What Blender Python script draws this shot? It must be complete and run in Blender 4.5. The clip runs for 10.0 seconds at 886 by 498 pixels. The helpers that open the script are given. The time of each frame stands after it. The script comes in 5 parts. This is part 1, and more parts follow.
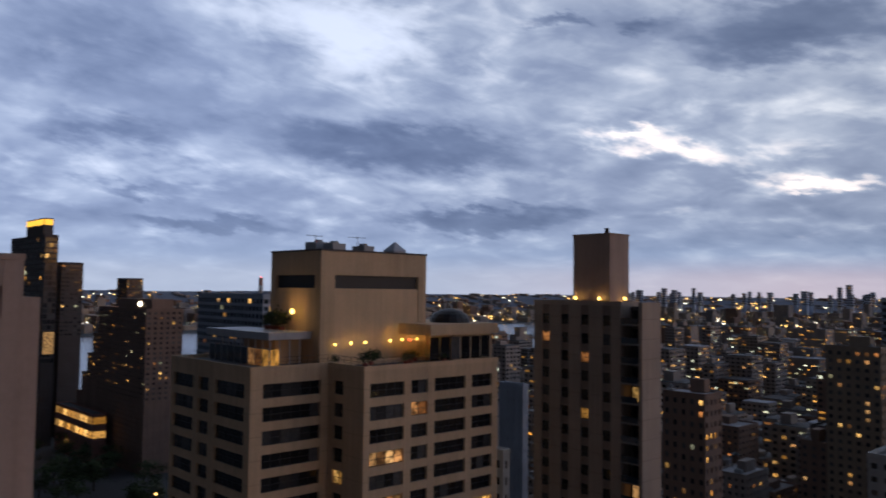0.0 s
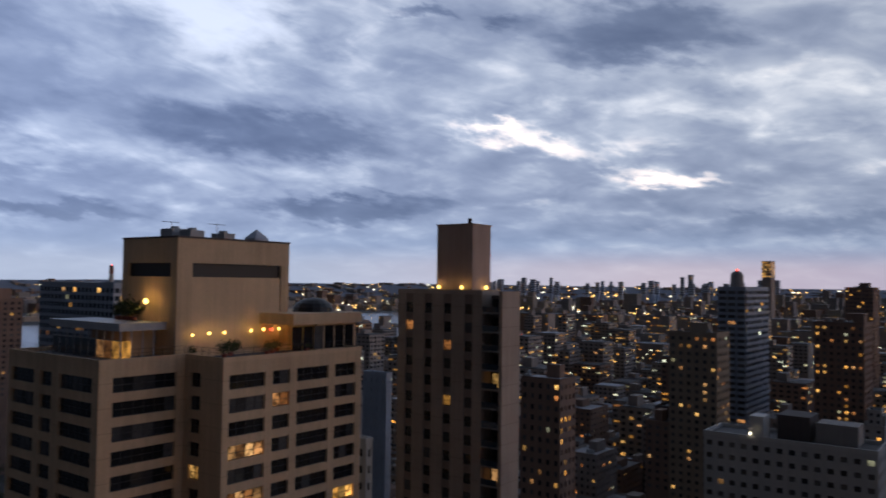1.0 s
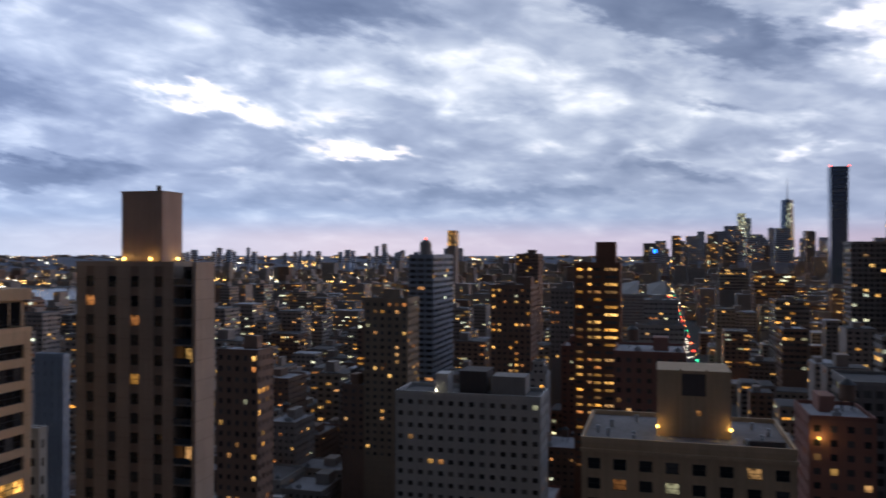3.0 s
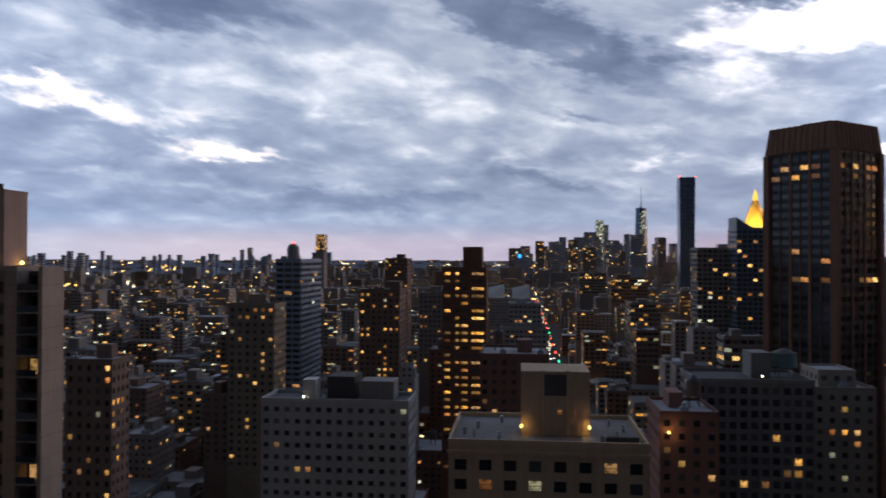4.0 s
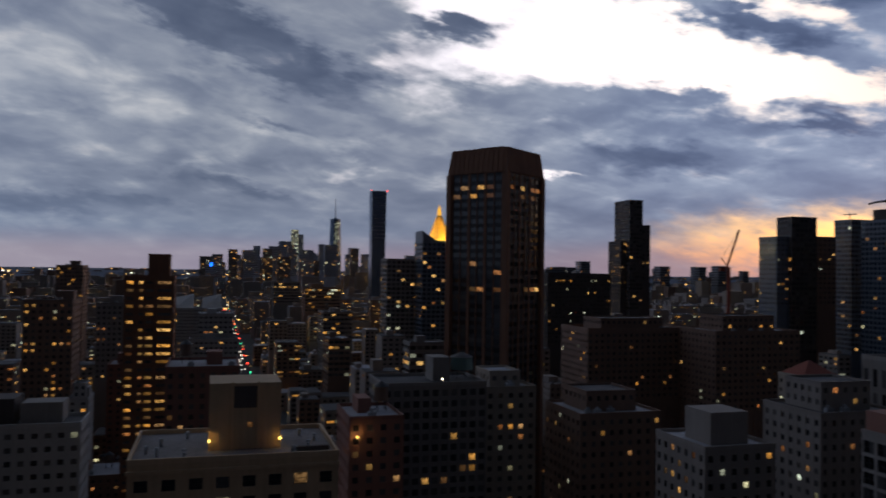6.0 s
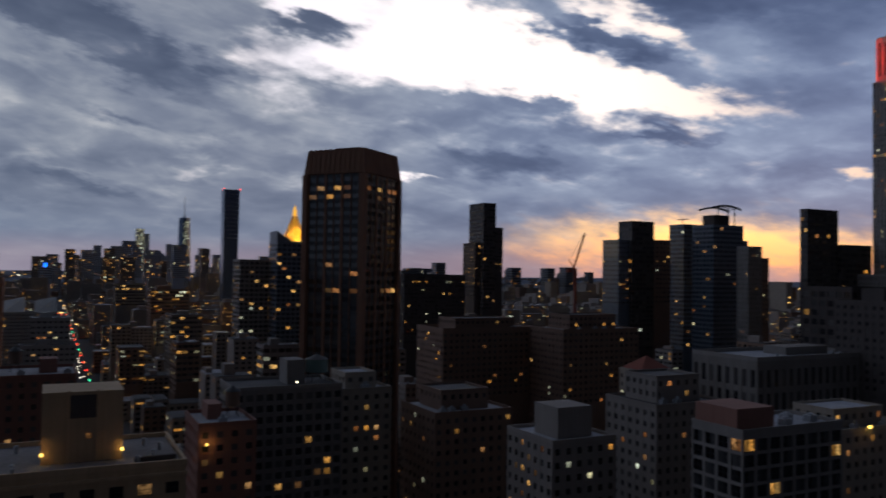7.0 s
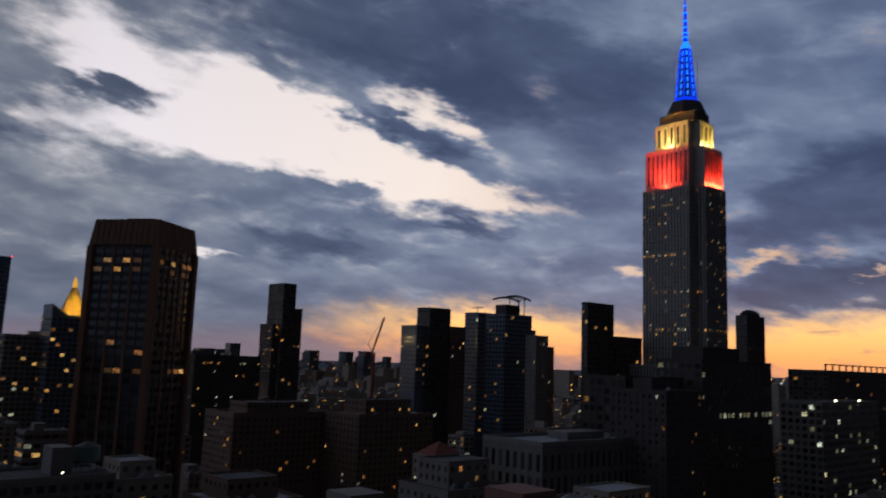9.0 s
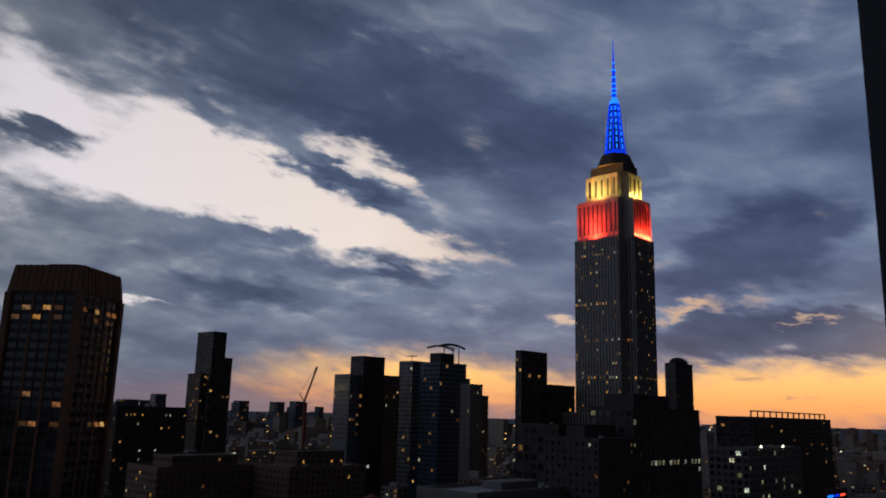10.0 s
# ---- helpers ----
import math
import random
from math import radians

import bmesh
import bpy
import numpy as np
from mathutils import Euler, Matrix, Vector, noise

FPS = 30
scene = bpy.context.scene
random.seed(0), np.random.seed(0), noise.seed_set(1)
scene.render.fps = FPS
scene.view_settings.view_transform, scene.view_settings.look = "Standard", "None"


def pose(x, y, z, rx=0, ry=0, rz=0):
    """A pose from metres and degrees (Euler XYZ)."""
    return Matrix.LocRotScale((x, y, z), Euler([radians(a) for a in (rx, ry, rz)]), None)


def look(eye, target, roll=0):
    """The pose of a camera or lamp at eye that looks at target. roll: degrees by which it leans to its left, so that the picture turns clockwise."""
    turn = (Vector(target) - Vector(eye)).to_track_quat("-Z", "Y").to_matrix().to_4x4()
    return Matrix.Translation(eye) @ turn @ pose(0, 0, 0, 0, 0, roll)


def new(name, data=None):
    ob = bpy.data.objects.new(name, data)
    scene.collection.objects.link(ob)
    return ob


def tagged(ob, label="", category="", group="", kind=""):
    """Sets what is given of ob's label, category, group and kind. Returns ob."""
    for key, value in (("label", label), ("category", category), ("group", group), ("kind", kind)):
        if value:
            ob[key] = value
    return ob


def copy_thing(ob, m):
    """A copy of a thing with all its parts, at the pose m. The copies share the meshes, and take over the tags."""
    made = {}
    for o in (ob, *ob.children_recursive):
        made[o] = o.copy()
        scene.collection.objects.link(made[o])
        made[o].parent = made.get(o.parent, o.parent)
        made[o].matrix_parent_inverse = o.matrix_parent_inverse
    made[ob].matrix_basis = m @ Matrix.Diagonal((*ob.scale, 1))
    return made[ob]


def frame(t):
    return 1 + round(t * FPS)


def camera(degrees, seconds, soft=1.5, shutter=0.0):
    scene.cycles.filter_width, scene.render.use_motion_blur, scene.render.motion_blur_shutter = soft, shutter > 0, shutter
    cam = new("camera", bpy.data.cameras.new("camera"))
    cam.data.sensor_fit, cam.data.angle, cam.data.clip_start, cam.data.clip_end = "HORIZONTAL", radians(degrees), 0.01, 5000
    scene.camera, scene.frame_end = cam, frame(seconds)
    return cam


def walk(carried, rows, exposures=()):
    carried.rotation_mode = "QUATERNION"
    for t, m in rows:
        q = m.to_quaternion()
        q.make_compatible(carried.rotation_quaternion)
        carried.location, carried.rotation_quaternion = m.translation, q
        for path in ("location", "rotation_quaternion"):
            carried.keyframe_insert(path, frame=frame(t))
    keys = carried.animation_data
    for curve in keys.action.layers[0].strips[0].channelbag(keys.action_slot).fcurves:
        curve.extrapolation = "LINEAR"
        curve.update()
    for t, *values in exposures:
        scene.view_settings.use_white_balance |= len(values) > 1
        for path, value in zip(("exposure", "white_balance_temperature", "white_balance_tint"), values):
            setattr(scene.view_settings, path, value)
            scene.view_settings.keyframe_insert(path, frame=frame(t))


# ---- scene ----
# World: x runs crosstown to the west, y runs down the avenue to the south, z up; the eye is on the 36th floor.
EYE = 115.0
cam = camera(58.72, 10.0, soft=1.7, shutter=0.5)
TURN = 46.8
ROWS = [
    (0.0, 0.0, 3.05, -0.65),
    (0.5, -5.0, 2.56, -0.61),
    (1.0, -9.81, 2.37, -0.73),
    (1.5, -14.55, 2.27, -0.7),
    (2.0, -19.18, 1.94, -0.51),
    (2.5, -24.81, 0.94, -0.41),
    (3.0, -31.51, 0.31, -0.06),
    (3.2, -34.01, 0.27, 0.0),
    (4.3, -43.75, 0.80, -0.28),
    (4.5, -45.96, 0.93, -0.31),
    (5.0, -51.82, 1.17, -0.67),
    (5.5, -57.99, 1.47, -0.83),
    (5.7, -60.05, 1.5, -0.85),
    (6.8, -71.1, 1.72, -0.82),
    (7.0, -73.36, 1.78, -0.85),
    (7.5, -78.03, 2.46, -1.36),
    (8.0, -81.8, 4.0, -1.35),
    (8.5, -84.33, 5.92, -1.86),
    (9.0, -87.89, 8.18, -2.09),
    (9.5, -90.74, 10.37, -1.86),
    (10.0, -92.61, 11.82, -1.6),
]
ARM = 0.3
EXPOSURES = [(0.0, 0.6), (2.0, 0.7), (3.0, 1.0), (4.5, 0.62), (5.0, 0.36), (5.5, 0.03), (7.5, -0.14), (10.0, -0.66)]
walk(cam, [(t, pose(-ARM * math.sin(radians(TURN + yaw)), ARM * math.cos(radians(TURN + yaw)), EYE, 90 + pitch, roll, TURN + yaw))
           for t, yaw, pitch, roll in ROWS], EXPOSURES)


# ---- sky and light ----
class Nodes:
    """Short hand for a node tree."""

    def __init__(self, tree):
        self.tree = tree
        tree.nodes.clear()

    def add(self, kind):
        return self.tree.nodes.new(kind)

    def link(self, a, b):
        self.tree.links.new(a, b)

    def put(self, socket, value):
        if isinstance(value, bpy.types.NodeSocket):
            self.link(value, socket)
        else:
            socket.default_value = value

    def math(self, op, a, b=0.0, c=0.0, clamp=False):
        n = self.add("ShaderNodeMath")
        n.operation, n.use_clamp = op, clamp
        for s, v in zip(n.inputs, (a, b, c)):
            self.put(s, v)
        return n.outputs[0]

    def noise(self, vector, scale, detail=6.0, rough=0.55, distortion=0.0):
        n = self.add("ShaderNodeTexNoise")
        if vector is not None:
            self.link(vector, n.inputs["Vector"])
        n.inputs["Scale"].default_value, n.inputs["Detail"].default_value = scale, detail
        n.inputs["Roughness"].default_value, n.inputs["Distortion"].default_value = rough, distortion
        return n

    def mix(self, f, a, b, blend="MIX"):
        n = self.add("ShaderNodeMix")
        n.data_type, n.blend_type = "RGBA", blend
        for s, v in zip((n.inputs[0], n.inputs[6], n.inputs[7]), (f, a, b)):
            self.put(s, v)
        return n.outputs[2]

    def ramp(self, f, stops):
        n = self.add("ShaderNodeValToRGB")
        self.link(f, n.inputs[0])
        e = n.color_ramp.elements
        while len(e) < len(stops):
            e.new(0.5)
        for k, (at, col) in zip(e, stops):
            k.position, k.color = at, (*col, 1)
        return n.outputs[0]


SUN_TURN, SUN_HIGH = 56.0, 1.5


def make_sky():
    world = bpy.data.worlds.new("dusk_sky")
    scene.world = world
    world.use_nodes = True
    n = Nodes(world.node_tree)
    way = n.add("ShaderNodeTexCoord").outputs["Generated"]
    sep = n.add("ShaderNodeSeparateXYZ")
    n.link(way, sep.inputs[0])
    x, y, z = sep.outputs
    high = n.math("MULTIPLY", n.math("ARCSINE", z), 57.2958)
    side = n.math("MULTIPLY", n.math("ARCTAN2", x, y), 57.2958)

    def vector(a, b, c=0.0):
        v = n.add("ShaderNodeCombineXYZ")
        for s, value in zip(v.inputs, (a, b, c)):
            n.put(s, value)
        return v.outputs[0]

    def split(node):
        s = n.add("ShaderNodeSeparateColor")
        n.link(node.outputs["Color"], s.inputs[0])
        return s.outputs

    def step(value, low, top):
        m = n.add("ShaderNodeMapRange")
        m.interpolation_type = "SMOOTHSTEP"
        n.link(value, m.inputs[0])
        m.inputs[1].default_value, m.inputs[2].default_value = low, top
        return m.outputs[0]

    # the cloud deck, seen in perspective from below
    flat = n.math("ADD", n.math("MAXIMUM", z, 0.0), 0.25)
    deck = vector(n.math("DIVIDE", x, flat), n.math("DIVIDE", y, flat))
    # a steeper grid of degrees, for wisps that lean down to the west
    drift = vector(n.math("MULTIPLY", side, 0.105), n.math("MULTIPLY", n.math("MULTIPLY_ADD", side, 0.16, high), 0.28))
    slow = split(n.noise(drift, 1.4, 3.0, 0.5))
    fine = split(n.noise(drift, 4.0, 6.0, 0.58))
    wa = n.math("ADD", n.math("MULTIPLY_ADD", slow[0], 9.0, -4.5), n.math("MULTIPLY_ADD", fine[0], 5.0, -2.5))
    we = n.math("ADD", n.math("MULTIPLY_ADD", slow[1], 3.0, -1.5), n.math("MULTIPLY_ADD", fine[1], 3.0, -1.5))
    a1, e1 = n.math("ADD", side, wa), n.math("ADD", high, we)

    def mound(a0, e0, wide, tall, lean=0.0, a=a1, e=e1, hard=1.0):
        """A soft oval patch, its long axis leaning by that many degrees."""
        da, de = n.math("SUBTRACT", a, a0), n.math("SUBTRACT", e, e0)
        c, s = math.cos(radians(lean)), math.sin(radians(lean))
        u = n.math("ADD", n.math("MULTIPLY", da, c / wide), n.math("MULTIPLY", de, s / wide))
        v = n.math("SUBTRACT", n.math("MULTIPLY", de, c / tall), n.math("MULTIPLY", da, s / tall))
        q = n.math("ADD", n.math("MULTIPLY", u, u), n.math("MULTIPLY", v, v))
        return n.math("EXPONENT", n.math("MULTIPLY", n.math("POWER", q, hard), -1.0))

    def gather(mounds, first):
        out = first
        for a0, e0, wide, tall, lean, amount in mounds:
            out = n.math("ADD", out, n.math("MULTIPLY", mound(a0, e0, wide, tall, lean), amount))
        return out

    big = n.noise(deck, 2.0, 7.0, 0.5, 0.3).outputs[0]
    rag = n.noise(deck, 6.0, 7.0, 0.55, 0.3).outputs[0]
    wisp = n.noise(drift, 1.9, 7.0, 0.52, 0.6).outputs[0]
    # relief: the heaps are lit from the low west and from the horizon, so their near sides are dark
    toward = n.add("ShaderNodeVectorMath")
    toward.operation = "MULTIPLY_ADD"
    n.link(deck, toward.inputs[0])
    toward.inputs[1].default_value, toward.inputs[2].default_value = (1.05, 1.05, 1.0), (0.05, 0.03, 0.0)
    relief = n.math("SUBTRACT", n.noise(deck, 4.2, 5.0, 0.45, 0.2).outputs[0], n.noise(toward.outputs[0], 4.2, 5.0, 0.45, 0.2).outputs[0])
    # the deck is thinner towards the east
    tone = n.math("MULTIPLY_ADD", n.math("MINIMUM", n.math("MAXIMUM", side, -80.0), 75.0), -0.0003, 0.52)
    tone = n.math("ADD", tone, n.math("MULTIPLY_ADD", big, 0.38, -0.19))
    tone = n.math("ADD", tone, n.math("MULTIPLY_ADD", rag, 0.13, -0.065))
    tone = n.math("ADD", tone, n.math("MULTIPLY_ADD", wisp, 0.4, -0.2))
    tone = n.math("ADD", tone, n.math("MULTIPLY", relief, 0.42))
    # the far underside of the deck, seen edge on
    tone = n.math("SUBTRACT", tone, n.math("MULTIPLY", mound(-25, 4.6, 62, 3.4, 0, side, high, 1.3), 0.11))
    heavy = gather([
        (-23, 17.2, 8, 2.3, 0, 0.95), (1.0, 16.0, 9.5, 1.9, -24, 1.35), (-39, 19, 2.5, 0.7, 0, 0.6), (-33, 18.5, 2.2, 0.8, 0, 0.5), (-71, 16, 9, 4, 0, 0.6),
        (-50, 10.2, 13, 1.9, -4, 0.75), (-70, 10, 6, 1.2, 0, 0.5), (-45, 5.5, 7, 0.9, 0, 0.95), (-64, 4.7, 6, 0.7, 0, 0.7), (-69, 6.9, 5, 0.5, 0, 0.5),
        (-12, 4.2, 18, 1.0, 0, 0.5), (33, 25, 16, 4.2, -12, 1.2), (48, 20.5, 10, 3.6, -6, 0.8), (68.5, 13.2, 5, 2.4, 15, 0.9), (70, 5.7, 9, 1.2, 0, 2.0), (75, 19, 9, 3, 0, 0.5), (67, 10, 8, 2.6, 10, 0.6),
        (31.5, 8.0, 6, 1.3, -4, 0.75), (42, 10, 5, 0.5, -8, 0.6), (3, 10, 6, 0.7, -8, 0.45), (38.5, 16, 5, 0.9, -20, 0.8), (17, 17.2, 4.5, 1.1, -6, 0.7), (52, 13, 5, 4, 30, 0.45),
        (2, 5.6, 4, 0.6, -10, 0.5)], n.math("MULTIPLY_ADD", wisp, 0.7, -0.35))
    tone = n.math("SUBTRACT", tone, n.math("MULTIPLY", step(heavy, 0.15, 0.8), 0.38))
    pale = gather([
        (-68, 7.9, 12, 0.9, 0, 0.6), (-52, 3.6, 26, 0.9, 0, 0.3), (-12, 12, 10, 2.4, -6, 0.75), (-38, 14, 6, 2, 0, 0.5), (-24, 12.5, 8, 1.2, 0, 0.5), (-39, 6.6, 4, 0.8, 10, 0.3),
        (0.5, 6.3, 4, 0.7, -16, 0.8), (6, 8.6, 9, 0.7, -10, 0.5), (69, 25, 4, 1.0, 5, 0.9), (63, 16, 2, 4, 20, 0.5), (20, 9.3, 12, 1.0, 0, 0.5)],
        n.math("MULTIPLY_ADD", rag, 0.9, -0.45))
    tone = n.math("ADD", tone, n.math("MULTIPLY", step(pale, 0.2, 0.95), 0.2))
    # where the deck is torn open
    torn = n.math("ADD", n.math("MULTIPLY_ADD", rag, 1.2, -0.6), n.math("MULTIPLY_ADD", wisp, 1.0, -0.5))
    torn = gather([
        (-54, 18.6, 6.5, 2.4, -12, 0.9), (-30.5, 10.2, 4.2, 0.95, -16, 1.0), (-34.5, 11.6, 2.6, 0.45, 0, 0.55), (-20.5, 7.6, 4.0, 0.55, -10, 0.9),
        (22, 16.0, 9, 2.9, -10, 1.1), (32, 14.9, 10, 2.7, -14, 1.15), (41.5, 12.4, 6.0, 1.1, -11, 1.15), (27, 18.6, 5.5, 2.0, -25, 0.9), (15.5, 20.2, 4.5, 3.0, -38, 0.7),
        (42, 17.0, 2.6, 0.9, -20, 0.9), (37.5, 18.2, 2.4, 1.3, 0, 0.7), (38.5, 16.0, 4.6, 0.75, -20, -1.6), (17, 17.1, 4.8, 1.0, -6, -1.2), (33.2, 14.4, 1.4, 0.32, -30, -0.9),
        (29, 15.4, 0.7, 0.3, 0, -0.8), (27.5, 11.9, 4, 0.5, 0, -0.5), (35.2, 12.2, 2.4, 0.6, 10, -0.75),
        (24.5, 6.8, 1.5, 0.3, 0, 0.75), (10, 6.9, 2.8, 0.5, 0, 0.3), (13, 14.6, 3.2, 1.8, -30, 0.4), (63, 7.4, 4, 0.45, 4, 0.85), (55.5, 6.6, 1.6, 0.4, 0, 0.8), (70.6, 6.5, 2.2, 0.28, 0, 0.8)], torn)
    gap = step(torn, 0.18, 0.98)
    tone = n.math("ADD", tone, n.math("MULTIPLY", step(torn, -0.05, 0.45), 0.13), clamp=True)
    cloud = n.ramp(tone, [(0.0, (0.070, 0.098, 0.185)), (0.25, (0.118, 0.155, 0.262)), (0.45, (0.20, 0.245, 0.37)),
                          (0.6, (0.30, 0.35, 0.475)), (0.78, (0.45, 0.495, 0.61)), (1.0, (0.64, 0.67, 0.76))])
    behind = n.ramp(n.math("MULTIPLY_ADD", side, 1 / 160, 0.5, clamp=True),
                    [(0.0, (0.50, 0.57, 0.74)), (0.2, (0.55, 0.61, 0.76)), (0.3, (0.88, 0.78, 0.76)), (0.5, (0.85, 0.74, 0.70)), (0.6, (1.25, 1.18, 1.26)), (0.75, (1.4, 1.22, 1.12)),
                     (0.87, (1.0, 0.66, 0.46))])
    # the deck is greyer in the south than on either hand
    hue = n.ramp(n.math("MULTIPLY_ADD", side, 1 / 160, 0.5, clamp=True), [(0.1, (0.96, 1.0, 1.06)), (0.38, (1.03, 1.0, 0.93)), (0.5, (1.05, 1.0, 0.90)), (0.6, (1.05, 1.0, 0.92)), (0.7, (0.97, 1.0, 1.03)), (0.88, (0.90, 1.0, 1.13))])
    cloud = n.mix(gap, n.mix(1.0, cloud, hue, "MULTIPLY"), behind)
    # clear strip low down: rose all round, fire where the sun has gone
    low = n.math("EXPONENT", n.math("MULTIPLY", n.math("POWER", n.math("MULTIPLY", n.math("ABSOLUTE", high), 0.27), 2.0), -1.0))
    rosy = n.ramp(n.math("MULTIPLY_ADD", side, 1 / 160, 0.5, clamp=True),
                  [(0.0, (0.30, 0.35, 0.46)), (0.2, (0.31, 0.35, 0.45)), (0.36, (0.39, 0.34, 0.40)), (0.5, (0.31, 0.27, 0.35)), (0.65, (0.27, 0.215, 0.28)), (0.75, (0.45, 0.29, 0.30)), (1.0, (0.45, 0.29, 0.29))])
    blue = n.ramp(n.math("MULTIPLY_ADD", side, 1 / 160, 0.5, clamp=True),
                  [(0.0, (0.25, 0.32, 0.46)), (0.3, (0.21, 0.28, 0.42)), (0.5, (0.18, 0.235, 0.35)), (0.7, (0.18, 0.21, 0.315)), (1.0, (0.17, 0.20, 0.30))])
    strip = n.mix(step(high, 0.9, 2.9), rosy, blue)
    rose = n.mix(n.math("MULTIPLY", low, 0.85), cloud, strip)
    glow = n.math("ADD", mound(70, 1.5, 16, 2.3, 0, a1, e1, 2.4), n.math("MULTIPLY", mound(44, 2.2, 10, 1.9, 0, a1, e1, 1.6), 1.0))
    # unseen glow added west of the view, to warm the west-facing walls
    glow = n.math("ADD", glow, mound(90, 3, 11, 5, 0, side, high))
    glow = n.math("MULTIPLY", glow, step(n.math("ADD", n.math("MULTIPLY", rag, 0.6), n.math("MULTIPLY", wisp, 0.4)), 0.24, 0.46), clamp=True)
    fire = n.ramp(n.math("MULTIPLY", n.math("ADD", high, 0.5), 0.16, clamp=True),
                  [(0.0, (1.1, 0.46, 0.27)), (0.25, (1.6, 0.68, 0.22)), (0.55, (1.8, 0.98, 0.33)), (1.0, (1.4, 0.95, 0.58))])
    sky = n.mix(glow, rose, fire)
    # the clear air behind it all
    air = n.add("ShaderNodeTexSky")
    air.sky_type, air.sun_disc, air.sun_elevation, air.sun_rotation = "NISHITA", False, radians(SUN_HIGH), radians(SUN_TURN)
    both = n.mix(1.0, sky, n.mix(1.0, air.outputs[0], (0.004, 0.004, 0.004, 1), "MULTIPLY"), "ADD")
    # the unseen northern sky and the overhead deck are dimmed, to darken the facades
    dusk = n.math("MULTIPLY_ADD", step(y, -0.36, 0.15), 0.9, 0.10)
    dusk = n.math("MULTIPLY", dusk, n.math("SUBTRACT", 1.0, n.math("MULTIPLY", n.math("POWER", n.math("MAXIMUM", z, 0.0), 2.0), 0.85)))
    both = n.mix(1.0, both, vector(dusk, dusk, dusk), "MULTIPLY")
    back = n.add("ShaderNodeBackground")
    n.link(both, back.inputs[0])
    back.inputs[1].default_value = 1.0
    n.link(back.outputs[0], n.add("ShaderNodeOutputWorld").inputs[0])


make_sky()
sun = new("sun", bpy.data.lights.new("sun", "SUN"))
sun.data.energy, sun.data.angle, sun.data.color = 0.12, radians(12), (1.0, 0.66, 0.42)
sun.matrix_world = look((0, 0, 0), (-math.sin(radians(SUN_TURN)), -math.cos(radians(SUN_TURN)), -math.tan(radians(SUN_HIGH + 2))))


# ---- materials ----
def material(name):
    m = bpy.data.materials.new(name)
    m.use_nodes = True
    return m, Nodes(m.node_tree)


def shade(n, **inputs):
    b = n.add("ShaderNodeBsdfPrincipled")
    for key, value in inputs.items():
        n.put(b.inputs[key.replace("_", " ")], value)
    n.link(b.outputs[0], n.add("ShaderNodeOutputMaterial").inputs[0])
    return b


def rough_stone(name, colour, rough=0.85, vary=0.36, joints=0.0, bump=0.3, course=3.0):
    """Masonry, concrete or render: two scales of stain and grain, rain streaks, and an odd tint per object."""
    m, n = material(name)
    at = n.add("ShaderNodeTexCoord").outputs["Object"]
    wide = n.noise(at, 0.13, 5, 0.6).outputs[0]
    grain = n.noise(at, 3.0, 6, 0.7).outputs[0]
    tall = n.add("ShaderNodeMapping")
    tall.inputs["Scale"].default_value = (1.3, 1.3, 0.05)
    n.link(at, tall.inputs[0])
    streak = n.noise(tall.outputs[0], 1.0, 4, 0.6).outputs[0]
    k = n.math("ADD", n.math("MULTIPLY_ADD", wide, 0.7, -0.35), n.math("MULTIPLY_ADD", grain, 0.4, -0.2))
    k = n.math("ADD", k, n.math("MULTIPLY_ADD", streak, 0.6, -0.3))
    own = n.add("ShaderNodeObjectInfo").outputs["Random"]
    k = n.math("ADD", n.math("MULTIPLY_ADD", k, vary * 2.2, 1.0), n.math("MULTIPLY_ADD", own, 0.24, -0.12))
    col = n.add("ShaderNodeVectorMath")
    col.operation = "SCALE"
    col.inputs[0].default_value = colour
    n.link(k, col.inputs["Scale"])
    out = col.outputs[0]
    height = grain
    if joints:
        sep = n.add("ShaderNodeSeparateXYZ")
        n.link(at, sep.inputs[0])
        saw = n.math("FRACT", n.math("DIVIDE", sep.outputs[2], course))
        line = n.math("LESS_THAN", saw, 0.035)
        out = n.mix(n.math("MULTIPLY", line, joints), out, (colour[0] * 0.4, colour[1] * 0.4, colour[2] * 0.4, 1))
        height = n.math("SUBTRACT", grain, line)
    b = shade(n, Base_Color=out, Roughness=rough)
    bp = n.add("ShaderNodeBump")
    bp.inputs["Strength"].default_value, bp.inputs["Distance"].default_value = bump, 0.03
    n.link(height, bp.inputs["Height"])
    n.link(bp.outputs[0], b.inputs["Normal"])
    return m


TAN = rough_stone("tan_brick", (0.60, 0.425, 0.26), joints=0.35, course=3.0)
TAN_SMOOTH = rough_stone("tan_render", (0.58, 0.415, 0.255), vary=0.35)
GREIGE = rough_stone("grey_beige_brick", (0.42, 0.325, 0.25), joints=0.4)
GREIGE_DEEP = rough_stone("deep_grey_beige_brick", (0.28, 0.21, 0.165))
LIME_DEEP = rough_stone("grey_metal_spandrel", (0.17, 0.155, 0.145), rough=0.5)
SLATE = rough_stone("slate_blue_cladding", (0.15, 0.18, 0.22), rough=0.4)
MID_ROOF = rough_stone("worn_gravel_roof", (0.24, 0.22, 0.215), vary=0.7)
ROSE = rough_stone("rose_brick", (0.42, 0.30, 0.235))
BEIGE = rough_stone("beige_brick", (0.40, 0.33, 0.26))
OLIVE = rough_stone("olive_beige_brick", (0.31, 0.235, 0.165), joints=0.4)
BROWN = rough_stone("brown_brick", (0.26, 0.165, 0.12))
RUST = rough_stone("rust_brick", (0.25, 0.122, 0.072))
RED = rough_stone("red_brick", (0.29, 0.14, 0.105))
